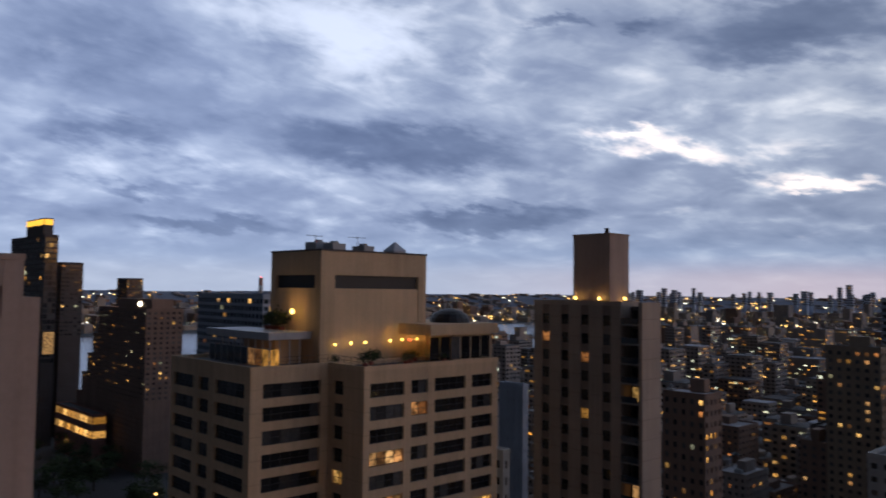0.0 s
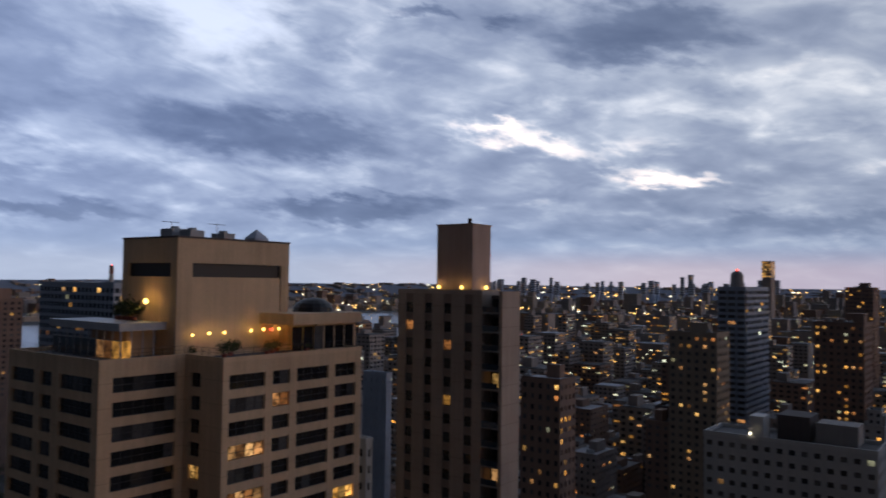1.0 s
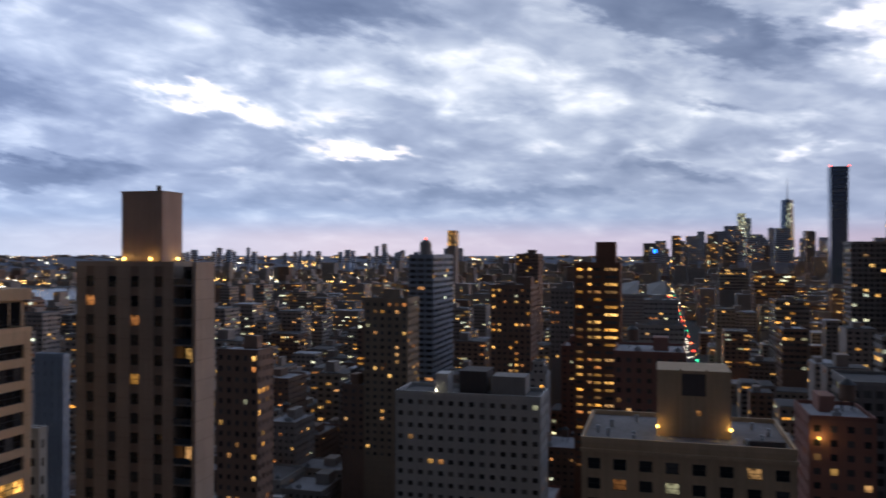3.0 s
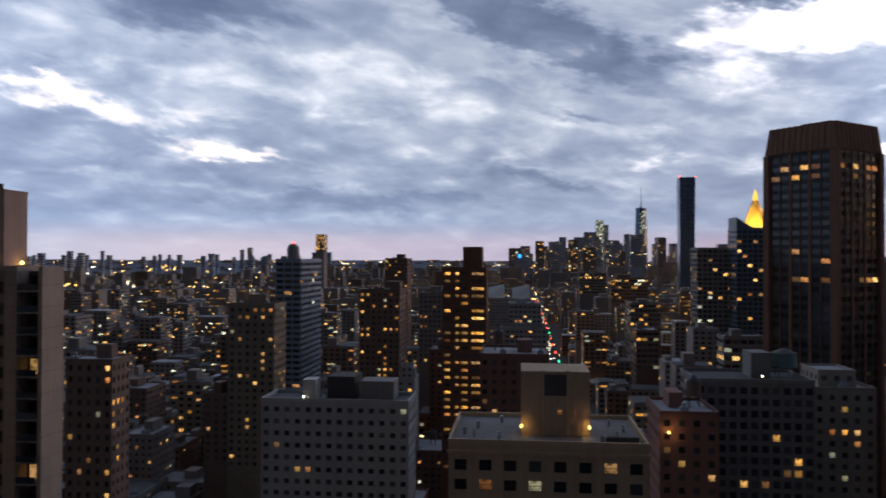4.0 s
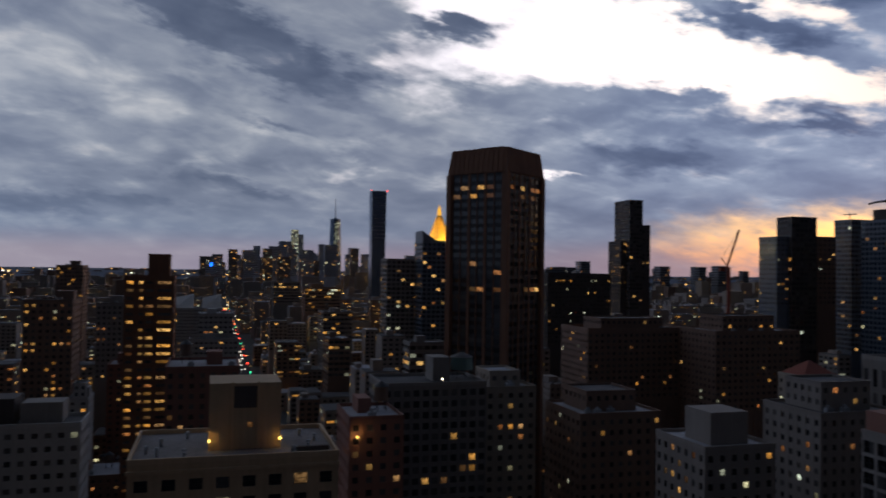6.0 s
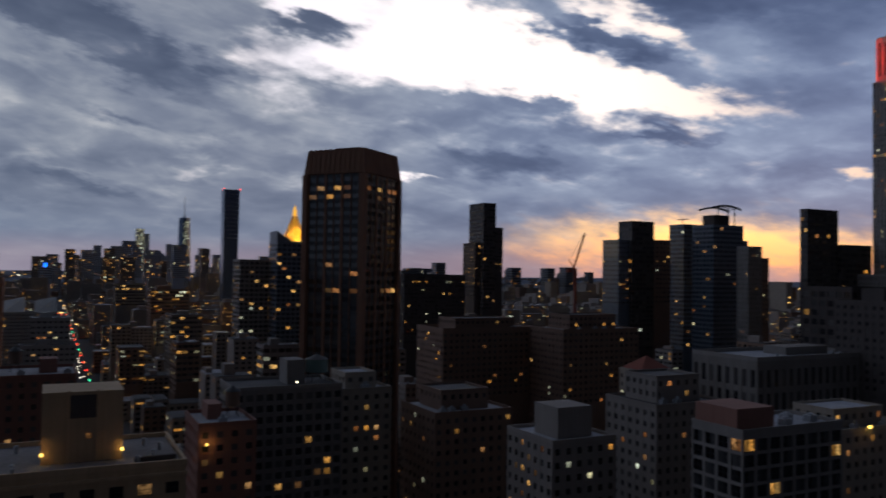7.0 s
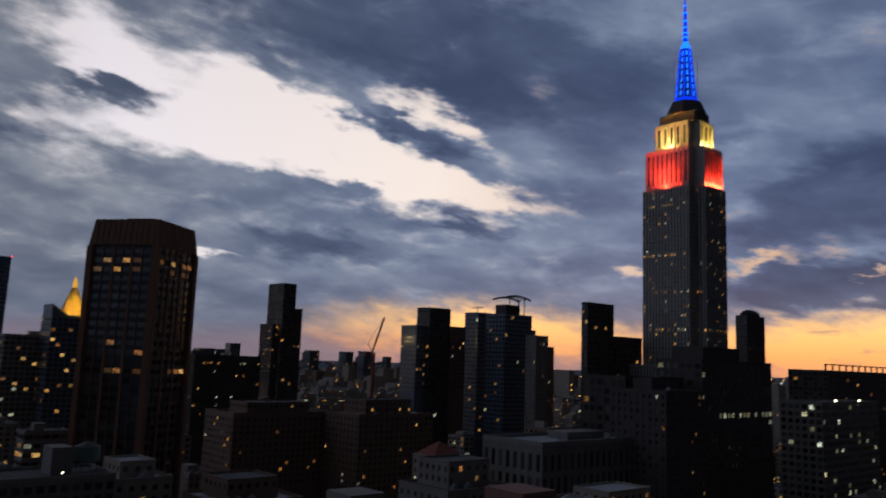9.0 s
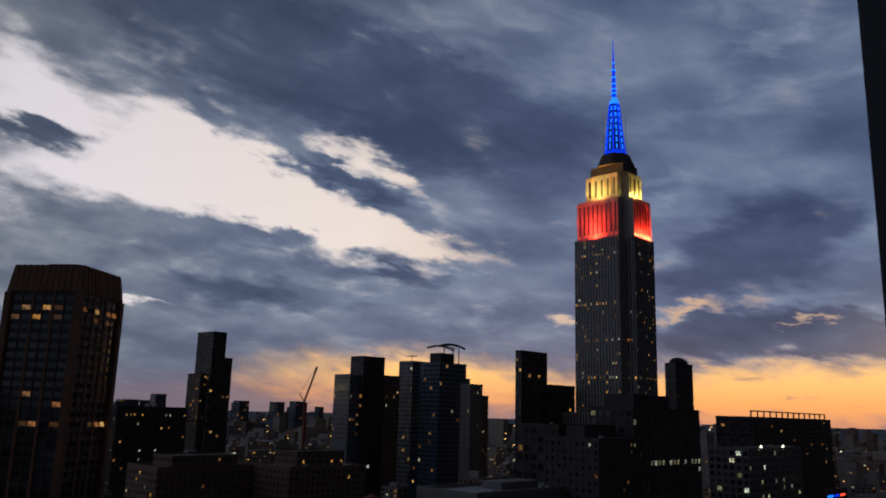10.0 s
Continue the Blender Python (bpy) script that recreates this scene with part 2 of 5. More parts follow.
WHITE = rough_stone("white_glazed_brick", (0.48, 0.46, 0.43), rough=0.6, vary=0.3)
GREY = rough_stone("grey_concrete", (0.29, 0.26, 0.235))
BLUEGREY = rough_stone("blue_grey_panel", (0.36, 0.40, 0.46), rough=0.6)
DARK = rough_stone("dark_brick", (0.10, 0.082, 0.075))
LIME = rough_stone("grey_limestone", (0.29, 0.25, 0.22), vary=0.3)
PALE_LIME = rough_stone("pale_limestone", (0.44, 0.395, 0.355), vary=0.3)
FAR = rough_stone("weathered_city_masonry", (0.36, 0.30, 0.26), vary=0.5)
# base colour paled and blued to stand in for haze over distance
FAR_HAZY = rough_stone("haze_tinted_cladding", (0.56, 0.63, 0.74), rough=0.4)
TAR = rough_stone("tar_roof", (0.11, 0.105, 0.105), vary=0.6)
PALE_ROOF = rough_stone("silver_coated_roof", (0.42, 0.42, 0.44), vary=0.7)
BLACK = rough_stone("black_painted_metal", (0.012, 0.012, 0.014), rough=0.5, vary=0.2)
COPPER = rough_stone("green_copper", (0.16, 0.25, 0.23))
CLAY = rough_stone("red_clay_tile", (0.30, 0.09, 0.06))
STEEL = rough_stone("galvanised_steel", (0.33, 0.34, 0.35), rough=0.45)
CRANE_RED = rough_stone("red_crane_paint", (0.35, 0.07, 0.04), rough=0.5)
WOOD = rough_stone("weathered_tank_wood", (0.16, 0.10, 0.07))
ASPHALT = rough_stone("asphalt", (0.05, 0.05, 0.052), vary=0.4)
GROUND = rough_stone("city_ground", (0.06, 0.06, 0.06), vary=0.5)
# the land's blue-grey is distant haze, put into its base colour
HAZY_HILLS = rough_stone("hazed_low_land", (0.20, 0.22, 0.27), vary=0.4)
BARK = rough_stone("bark", (0.07, 0.05, 0.04))


def glass(name, dark, light, rough=0.08, full=0.62):
    """Window glass before a dark room: a half-drawn blind here and there."""
    m, n = material(name)
    own = n.add("ShaderNodeObjectInfo").outputs["Random"]
    isle = n.add("ShaderNodeNewGeometry").outputs["Random Per Island"]
    r = n.math("FRACT", n.math("ADD", n.math("MULTIPLY", own, 7.31), n.math("MULTIPLY", isle, 3.17)))
    col = n.ramp(r, [(0.0, dark), (full, dark), (full * 0.5 + 0.5, [(p + q) / 2 for p, q in zip(dark, light)]), (1.0, light)])
    at = n.add("ShaderNodeTexCoord").outputs["Object"]
    cloth = n.noise(at, 1.2, 3, 0.6).outputs[0]
    b = shade(n, Base_Color=n.mix(n.math("MULTIPLY", cloth, 0.8), col, (*dark, 1)), Roughness=rough)
    b.inputs["IOR"].default_value = 1.5
    return m


GLASS = glass("dark_window_glass", (0.014, 0.015, 0.017), (0.16, 0.155, 0.15))
BLINDS = glass("window_with_blinds", (0.03, 0.03, 0.032), (0.24, 0.22, 0.20), full=0.3)
CURTAIN = rough_stone("mirrored_curtain_wall", (0.13, 0.17, 0.23), rough=0.2, bump=0.05)
CURTAIN.node_tree.nodes["Principled BSDF"].inputs["Metallic"].default_value = 0.75
GLASS_BLUE = glass("blue_curtain_wall_glass", (0.03, 0.045, 0.06), (0.10, 0.14, 0.18), 0.05)


def lit(name, warm, cool, low, top):
    """A lit room behind glass: lamps, furniture and curtains break the glow up."""
    m, n = material(name)
    own = n.add("ShaderNodeObjectInfo").outputs["Random"]
    isle = n.add("ShaderNodeNewGeometry").outputs["Random Per Island"]
    r = n.math("FRACT", n.math("ADD", n.math("MULTIPLY", own, 5.3), n.math("MULTIPLY", isle, 9.7)))
    at = n.add("ShaderNodeTexCoord").outputs["Object"]
    blot = n.noise(at, 0.9, 4, 0.6).outputs[0]
    power = n.math("MULTIPLY", n.math("MULTIPLY_ADD", n.math("MULTIPLY", r, r), top - low, low), n.math("MULTIPLY_ADD", blot, 6.5, -2.6, clamp=True))
    power = n.math("ADD", power, low * 0.6)
    col = n.mix(n.math("FRACT", n.math("MULTIPLY", r, 6.1)), (*warm, 1), (*cool, 1))
    shine = n.add("ShaderNodeEmission")
    n.link(col, shine.inputs[0])
    n.link(power, shine.inputs[1])
    gloss = n.add("ShaderNodeBsdfPrincipled")
    gloss.inputs["Base Color"].default_value, gloss.inputs["Roughness"].default_value = (0.02, 0.02, 0.02, 1), 0.1
    both = n.add("ShaderNodeAddShader")
    n.link(shine.outputs[0], both.inputs[0])
    n.link(gloss.outputs[0], both.inputs[1])
    n.link(both.outputs[0], n.add("ShaderNodeOutputMaterial").inputs[0])
    return m


LIT = lit("lamplit_room", (1.0, 0.43, 0.07), (1.0, 0.58, 0.18), 0.12, 1.25)
LIT_DIM = lit("dim_lamplit_room", (1.0, 0.36, 0.10), (1.0, 0.56, 0.22), 0.04, 0.6)
LIT_COOL = lit("cool_lit_office", (0.95, 0.85, 0.45), (0.85, 0.95, 0.75), 0.08, 1.4)


def emitter(name, colour, power):
    m, n = material(name)
    e = n.add("ShaderNodeEmission")
    e.inputs[0].default_value, e.inputs[1].default_value = (*colour, 1), power
    n.link(e.outputs[0], n.add("ShaderNodeOutputMaterial").inputs[0])
    return m


BULB = emitter("warm_bulb", (1.0, 0.63, 0.13), 4.0)
BULB_PALE = emitter("white_lamp", (1.0, 0.9, 0.66), 4.5)
STREET = emitter("sodium_street_lamp", (1.0, 0.55, 0.16), 3.0)
STREET_PALE = emitter("white_street_lamp", (1.0, 0.92, 0.72), 3.0)
SIGNAL_RED = emitter("red_signal", (1.0, 0.06, 0.03), 3.0)
SIGNAL_GREEN = emitter("green_signal", (0.05, 1.0, 0.45), 1.6)
BLUE_LIGHT = emitter("blue_led", (0.004, 0.045, 1.0), 1.3)
BLUE_HOT = emitter("bright_blue_led", (0.01, 0.16, 1.0), 3.0)
GOLD_LIGHT = emitter("gold_crown_light", (1.0, 0.5, 0.06), 1.0)


def make_gold():
    m, n = material("gilded_roof_tile")
    at = n.add("ShaderNodeTexCoord").outputs["Object"]
    k = n.noise(at, 0.6, 5, 0.6).outputs[0]
    shade(n, Base_Color=n.mix(k, (0.95, 0.55, 0.10, 1), (0.75, 0.38, 0.06, 1)), Roughness=0.45)
    return m


GILT = make_gold()


def make_water():
    m, n = material("river_water")
    at = n.add("ShaderNodeTexCoord").outputs["Object"]
    k = n.noise(at, 0.05, 6, 0.65).outputs[0]
    b = shade(n, Base_Color=(0.03, 0.045, 0.06, 1), Roughness=0.16)
    bp = n.add("ShaderNodeBump")
    bp.inputs["Strength"].default_value, bp.inputs["Distance"].default_value = 0.35, 1.0
    n.link(k, bp.inputs["Height"])
    n.link(bp.outputs[0], b.inputs["Normal"])
    return m


WATER = make_water()


def make_leaf():
    m, n = material("foliage")
    r = n.add("ShaderNodeNewGeometry").outputs["Random Per Island"]
    shade(n, Base_Color=n.ramp(r, [(0.0, (0.02, 0.035, 0.012)), (0.6, (0.045, 0.07, 0.02)), (1.0, (0.08, 0.10, 0.03))]), Roughness=0.8)
    return m


LEAF = make_leaf()


# ---- mesh tools ----
class Shape:
    """Gathers boxes and prisms for one mesh."""

    def __init__(self):
        self.v, self.f, self.m = [], [], []

    def box(self, x0, x1, y0, y1, z0, z1, mat=0):
        k = len(self.v)
        self.v += [(x0, y0, z0), (x1, y0, z0), (x1, y1, z0), (x0, y1, z0), (x0, y0, z1), (x1, y0, z1), (x1, y1, z1), (x0, y1, z1)]
        self.f += [(k, k + 3, k + 2, k + 1), (k + 4, k + 5, k + 6, k + 7), (k, k + 1, k + 5, k + 4),
                   (k + 1, k + 2, k + 6, k + 5), (k + 2, k + 3, k + 7, k + 6), (k + 3, k, k + 4, k + 7)]
        self.m += [mat] * 6
        return self

    def tower(self, x, y, z0, z1, r0, r1, sides=8, mat=0, turn=0.0, sx=1.0, sy=1.0):
        """A prism or frustum with closed ends."""
        k = len(self.v)
        for z, r in ((z0, r0), (z1, r1)):
            for i in range(sides):
                a = turn + 2 * math.pi * i / sides
                self.v.append((x + sx * r * math.cos(a), y + sy * r * math.sin(a), z))
        for i in range(sides):
            j = (i + 1) % sides
            self.f.append((k + i, k + j, k + sides + j, k + sides + i))
        self.f += [tuple(k + i for i in reversed(range(sides))), tuple(k + sides + i for i in range(sides))]
        self.m += [mat] * (sides + 2)
        return self

    def bar(self, a, b, r, sides=5, mat=0):
        """A rod from a to b."""
        a, b = Vector(a), Vector(b)
        u = (b - a).normalized()
        p = u.orthogonal().normalized()
        q = u.cross(p)
        k = len(self.v)
        for c in (a, b):
            for i in range(sides):
                t = 2 * math.pi * i / sides
                self.v.append(tuple(c + r * (p * math.cos(t) + q * math.sin(t))))
        for i in range(sides):
            j = (i + 1) % sides
            self.f.append((k + i, k + j, k + sides + j, k + sides + i))
        self.f += [tuple(k + i for i in reversed(range(sides))), tuple(k + sides + i for i in range(sides))]
        self.m += [mat] * (sides + 2)
        return self

    def mesh(self, name, mats):
        me = bpy.data.meshes.new(name)
        me.from_pydata(self.v, [], self.f)
        for m in mats if isinstance(mats, (list, tuple)) else [mats]:
            me.materials.append(m)
        me.polygons.foreach_set("material_index", self.m)
        me.update()
        return me


def part(name, shape, mats, parent, label="", kind=""):
    ob = new(name, shape.mesh(name, mats))
    ob.parent = parent
    return tagged(ob, label=label, kind=kind)


def thing(name, x, y, z, label, category, group="", turn=0.0, kind=""):
    ob = new(name)
    ob.empty_display_size = 0.5
    ob.matrix_basis = pose(x, y, z, 0, 0, turn)
    return tagged(ob, label, category, group, kind)


def flat_thing(name, shape, mats, label, category="", kind="", group=""):
    return tagged(new(name, shape.mesh(name, mats)), label, category, group, kind)


pane_meshes = {}


def pane_mesh(w, h, mat, detail):
    """A window of its own size: a thin pane with a sill, and where it is near a mullion and a meeting rail."""
    key = (round(w, 2), round(h, 2), mat.name, detail)
    if key not in pane_meshes:
        n = max(1, round(w / 1.4)) if detail else 1
        s = Shape()
        for i in range(n):
            s.box(-w / 2 + w * i / n, -w / 2 + w * (i + 1) / n, -0.03, 0.03, 0, h)
        if detail:
            for i in range(1, n):
                u = -w / 2 + w * i / n
                s.box(u - 0.045, u + 0.045, -0.09, -0.035, 0, h, 1)
            s.box(-w / 2, w / 2, -0.10, -0.036, h * 0.46, h * 0.46 + 0.07, 1)
            s.box(-w / 2, w / 2, -0.14, -0.037, 0, 0.09, 1)
        pane_meshes[key] = s.mesh("window", [mat, BLACK])
    return pane_meshes[key]


def complement(spans, low, top):
    out, at = [], low
    for a, b in spans:
        if a - at > 0.02:
            out.append((at, a))
        at = b
    if top - at > 0.02:
        out.append((at, top))
    return out


def building(name, label, x0, x1, y0, y1, h, wall, fl=3.1, bay=3.0, ww=0.44, wh=0.48, lights=0.1, seed=1, category="apartment building",
             group="", turn=0.0, sides=None, bays=None, z_windows=None, detail=False, head=1.2, deep=0.35, pane=None, glow=None,
             joined=False, roof=None, band=0.03, parapet=0.9, base=0.0, lit_rows=(), kit=True, root=None, spandrel=None):
    """A block with piers, spandrels, recessed windows and a parapet roof. Sides N, S, E and W; bays gives a side's openings as shares of its width."""
    rnd = random.Random(seed)
    cx, cy, w, d = (x0 + x1) / 2, (y0 + y1) / 2, x1 - x0, y1 - y0
    shift = Matrix()
    if root is None:
        root = thing(name, cx, cy, base, label, category, group, turn)
    else:
        at = root.matrix_basis.translation
        shift = pose(cx - at.x, cy - at.y, base - at.z)
    h -= base
    had = set(root.children)
    if sides is None:
        sides = "N" + ("W" if cx < -20 else "E" if cx > 20 else "")
    if z_windows is None:
        z_windows = h - 55
    pane, glow = pane or (GLASS if detail else BLINDS), glow or [LIT, LIT, LIT_DIM, LIT_DIM, LIT_DIM, LIT, LIT_COOL]
    rows = []
    z = h - head - wh * fl
    while z > 1.0:
        rows.append((z, z + wh * fl))
        z -= fl
    rows.reverse()
    body = Shape().box(-w / 2 + deep, w / 2 - deep, -d / 2 + deep, d / 2 - deep, 0, h - 0.3)
    loose = Shape()
    glows = [pane] + list(dict.fromkeys(glow))
    single = 0
    for name_, length, turn_, out in (("N", w, 0, d / 2), ("E", d, -90, w / 2), ("S", w, 180, d / 2), ("W", d, 90, w / 2)):
        m = pose(0, 0, 0, 0, 0, turn_) @ pose(0, -out, 0)
        openings = [(length * (a - 0.5), length * (b - 0.5)) for a, b in (bays or {}).get(name_, [])]
        if not openings:
            n = max(1, round(length / bay))
            p = length / n
            openings = [(-length / 2 + p * (i + 0.5 - ww / 2), -length / 2 + p * (i + 0.5 + ww / 2)) for i in range(n)]
        side = Shape()
        near = name_ in sides
        for a, b in complement(openings, -length / 2, length / 2):
            lo = a + (0.004 if a <= -length / 2 else 0)
            hi = b - (0.004 if b >= length / 2 else 0)
            side.box(lo, hi, 0, deep + 0.1, 0, h)
        for a, b in openings:
            for lo, hi in complement(rows, 0, h - 0.01):
                side.box(a - 0.02, b + 0.02, band, deep + 0.1, lo, hi, 1)
        k = len(body.v)
        body.v += [tuple(m @ Vector(v)) for v in side.v]
        body.f += [tuple(i + k for i in f) for f in side.f]
        body.m += side.m
        for j, (lo, hi) in reversed(list(enumerate(rows))):
            if hi < z_windows:
                continue
            hot = (len(rows) - 1 - j) in lit_rows
            for a, b in openings:
                on = rnd.random() < (0.45 if hot else lights)
                mat = rnd.choice(glow) if on else pane
                if near and not joined and single < 150 * len(sides):
                    single += 1
                    ob = new("window", pane_mesh(b - a, hi - lo, mat, detail))
                    ob.parent = root
                    ob.matrix_basis = shift @ m @ pose((a + b) / 2, deep - 0.05, lo)
                elif near or joined:
                    one = Shape().box(a, b, deep - 0.06, deep - 0.02, lo, hi, glows.index(mat))
                    k = len(loose.v)
                    loose.v += [tuple(m @ Vector(v)) for v in one.v]
                    loose.f += [tuple(i + k for i in f) for f in one.f]
                    loose.m += one.m
    part("wall", body, [wall, spandrel or wall], root)
    if loose.v:
        part("window_panes", loose, glows, root, kind="stuff")
    add_roof(root, w, d, h, roof or (PALE_ROOF if rnd.random() < 0.42 else TAR), wall, parapet)
    if kit:
        roof_kit(root, w, d, h, wall, rnd)
    for ob in root.children:
        if ob not in had and not ob.name.startswith("window") or ob.name.startswith("window_panes") and ob not in had:
            ob.matrix_basis = shift
    return root


def setback(root, wall, x0, x1, y0, y1, h, share, more, seed, lights=0.08):
    """A smaller storey block on top of a block."""
    w, d = (x1 - x0) * share, (y1 - y0) * share
    cx, cy = (x0 + x1) / 2, (y0 + y1) / 2 + (y1 - y0) * 0.06
    building("setback", "", cx - w / 2, cx + w / 2, cy - d / 2, cy + d / 2, h + more, wall, base=h + 0.07, root=root, joined=True, seed=seed,
             lights=lights, kit=False, z_windows=0.5, parapet=0.7, head=0.9)


def add_roof(root, w, d, h, roof, wall, parapet):
    part("roof", Shape().box(-w / 2 + 0.3, w / 2 - 0.3, -d / 2 + 0.3, d / 2 - 0.3, h - 0.28, h + 0.06), roof, root)
    p = Shape()
    q = 0.32
    p.box(-w / 2 - 0.05, w / 2 + 0.05, -d / 2 - 0.05, -d / 2 + q, h + 0.004, h + parapet)
    p.box(-w / 2 - 0.05, w / 2 + 0.05, d / 2 - q, d / 2 + 0.05, h + 0.004, h + parapet)
    p.box(-w / 2 - 0.047, -w / 2 + q, -d / 2 + q, d / 2 - q, h + 0.004, h + parapet - 0.004)
    p.box(w / 2 - q, w / 2 + 0.047, -d / 2 + q, d / 2 - q, h + 0.004, h + parapet - 0.004)
    part("parapet", p, wall, root)


def roof_kit(root, w, d, h, wall, rnd):
    """Stair head, plant, flues and now and then a water tank, as on old roofs."""
    if min(w, d) < 7:
        return
    bw, bd = w * rnd.uniform(0.2, 0.4), d * rnd.uniform(0.25, 0.45)
    bx, by = rnd.uniform(-0.25, 0.25) * w, rnd.uniform(-0.1, 0.25) * d
    s = Shape().box(bx - bw / 2, bx + bw / 2, by - bd / 2, by + bd / 2, h + 0.06, h + rnd.uniform(3, 5.5))
    part("stair_head", s, wall, root)
    for i in range(rnd.randint(1, 3)):
        px, py = rnd.uniform(-0.4, 0.4) * w, -0.2 * d - rnd.uniform(0.05, 0.2) * d
        s = Shape().box(px - 1, px + 1, py - 0.8, py + 0.8, h + 0.06, h + rnd.uniform(0.9, 1.7))
        s.tower(px, py, h + 1.0, h + 2.0, 0.55, 0.5, 10)
        part("air_handler", s, STEEL, root)
    if rnd.random() < 0.35:
        tx, ty = -0.25 * w * (1 if bx > 0 else -1), 0.1 * d
        part("water_tank", tank_shape(tx, ty, h + 0.06), [WOOD, BLACK], root, "weathered wooden water tank on steel legs")


def tank_shape(tx, ty, z, r=1.9):
    s = Shape()
    for sx in (-1, 1):
        for sy in (-1, 1):
            s.bar((tx + sx * r * 0.6, ty + sy * r * 0.6, z), (tx + sx * r * 0.6, ty + sy * r * 0.6, z + 2.6), 0.12, 4, 1)
    s.tower(tx, ty, z + 2.6, z + 6.2, r, r * 0.94, 14)
    s.tower(tx, ty, z + 6.2, z + 7.6, r * 1.06, 0.1, 14, 1)
    return s


def lamp_light(x, y, z, power, colour=(1.0, 0.62, 0.25), r=0.15):
    ob = new("lamp_light", bpy.data.lights.new("lamp_light", "POINT"))
    ob.data.energy, ob.data.color, ob.data.shadow_soft_size = power, colour, r
    ob.location = (x, y, z)
    return ob


def wall_lamp(x, y, z, label, mat=None, r=0.28, power=0, group="", dx=0.0, dy=-1.0):
    root = thing("wall_lamp", x, y, z, label, "lamp", group)
    s = Shape().bar((0, 0, 0), (dx * 0.45, dy * 0.45, 0.12), 0.05)
    part("bracket", s, BLACK, root)
    s = Shape().tower(dx * 0.5, dy * 0.5, -r, 0, r * 0.55, r, 10).tower(dx * 0.5, dy * 0.5, 0, r, r, r * 0.5, 10)
    part("globe", s, mat or BULB, root, "glowing warm lamp globe")
    if power:
        lamp_light(x + dx * (0.55 + r), y + dy * (0.55 + r), z + 0.1, power)
    return root


# ---- ground, river and distance ----
def make_ground():
    s = Shape()
    s.box(-815, 7000, -400, 7000, -2.0, 0.0)
    s.box(-7000, -1900, -3000, 7000, -2.0, 0.0)
    s.box(-1900, -815, 2600, 7000, -2.0, -0.01)
    flat_thing("ground", s, GROUND, "dark city ground between the blocks at dusk", kind="structure")
    flat_thing("water", Shape().box(-1900, -815, -3000, 2600, -3.0, -0.6), WATER, "grey-blue river water reflecting the evening sky", kind="structure")
    s = Shape()
    for i in range(72):
        a0, a1 = radians(-100 + i * 200 / 72), radians(-100 + (i + 1) * 200 / 72)
        k = len(s.v)
        for a, j in ((a0, i), (a1, i + 1)):
            top = 98 + 10 * noise.noise((j * 0.23, 0, 0)) + 4 * noise.noise((j * 0.9, 3, 0))
            for r, z in ((4350, -1), (4700, top * 0.8), (4850, top), (4960, -1)):
                s.v.append((r * math.sin(a), r * math.cos(a), z))
        for q in range(3):
            s.f.append((k + q, k + 4 + q, k + 5 + q, k + 1 + q))
            s.m.append(0)
    flat_thing("backdrop", s, HAZY_HILLS, "low horizon land with haze painted in as blue-grey", kind="structure")
    flat_thing("road", Shape().box(17, 41, 380, 4300, 0.0, 0.06), ASPHALT, "dark asphalt avenue running away downtown", kind="structure")


make_ground()


# ---- the balcony that the eye stands on ----
def make_balcony():
    s = Shape().box(-6, 1.36, -0.7, 0.62, EYE - 1.85, EYE - 1.6)
    flat_thing("floor", s, GREY, "concrete balcony floor slab", kind="structure")
    flat_thing("wall_north", Shape().box(-6, 8, -1.0, -0.7, EYE - 10, EYE + 6), GREY, "plain wall behind the balcony", kind="structure")
    s = Shape().box(1.19, 1.36, -0.7, 0.46, EYE - 1.6, EYE + 3.5).box(1.165, 1.19, 0.40, 0.463, EYE - 1.6, EYE + 3.5)
    flat_thing("wall_west", s, BLACK, "black edge of the balcony's side screen", kind="structure")
    low = Shape().box(-8, 10, -20, -1.0, 0, EYE + 6)
    flat_thing("wall_host", low, GREY, "plain concrete mass of the building behind the balcony", kind="structure")


make_balcony()


# ---- the tan block with the roof terrace ----
def railing(parent, x0, y0, x1, y1, z, high=1.05, step=1.6, mat=None):
    s = Shape()
    n = max(1, round(math.hypot(x1 - x0, y1 - y0) / step))
    for i in range(n + 1):
        x, y = x0 + (x1 - x0) * i / n, y0 + (y1 - y0) * i / n
        s.bar((x, y, z), (x, y, z + high), 0.03, 4)
    for k in (0.5, 1.0):
        s.bar((x0, y0, z + high * k), (x1, y1, z + high * k), 0.025, 4)
    return part("railing", s, mat or BLACK, parent)


def shrub(x, y, z, size, seed):
    rnd = random.Random(seed)
    root = thing("potted_shrub", x, y, z, "dark leafy shrub in a terrace planter", "plant", "terrace plants")
    part("planter", Shape().tower(0, 0, 0, 0.5, 0.32, 0.4, 10), CLAY, root)
    s = Shape()
    for i in range(150):
        p = Vector((rnd.gauss(0, 0.3), rnd.gauss(0, 0.3), 0.5 + abs(rnd.gauss(0.5, 0.3)))) * size
        p.z = max(0.4, p.z)
        u = Vector((rnd.uniform(-1, 1), rnd.uniform(-1, 1), rnd.uniform(-1, 1))).normalized()
        v = u.orthogonal().normalized()
        k = len(s.v)
        r = 0.13 * size
        s.v += [tuple(p - u * r), tuple(p + v * r * 0.6), tuple(p + u * r), tuple(p - v * r * 0.6)]
        s.f.append((k, k + 1, k + 2, k + 3))
        s.m.append(0)
    part("foliage", s, LEAF, root)
    return root


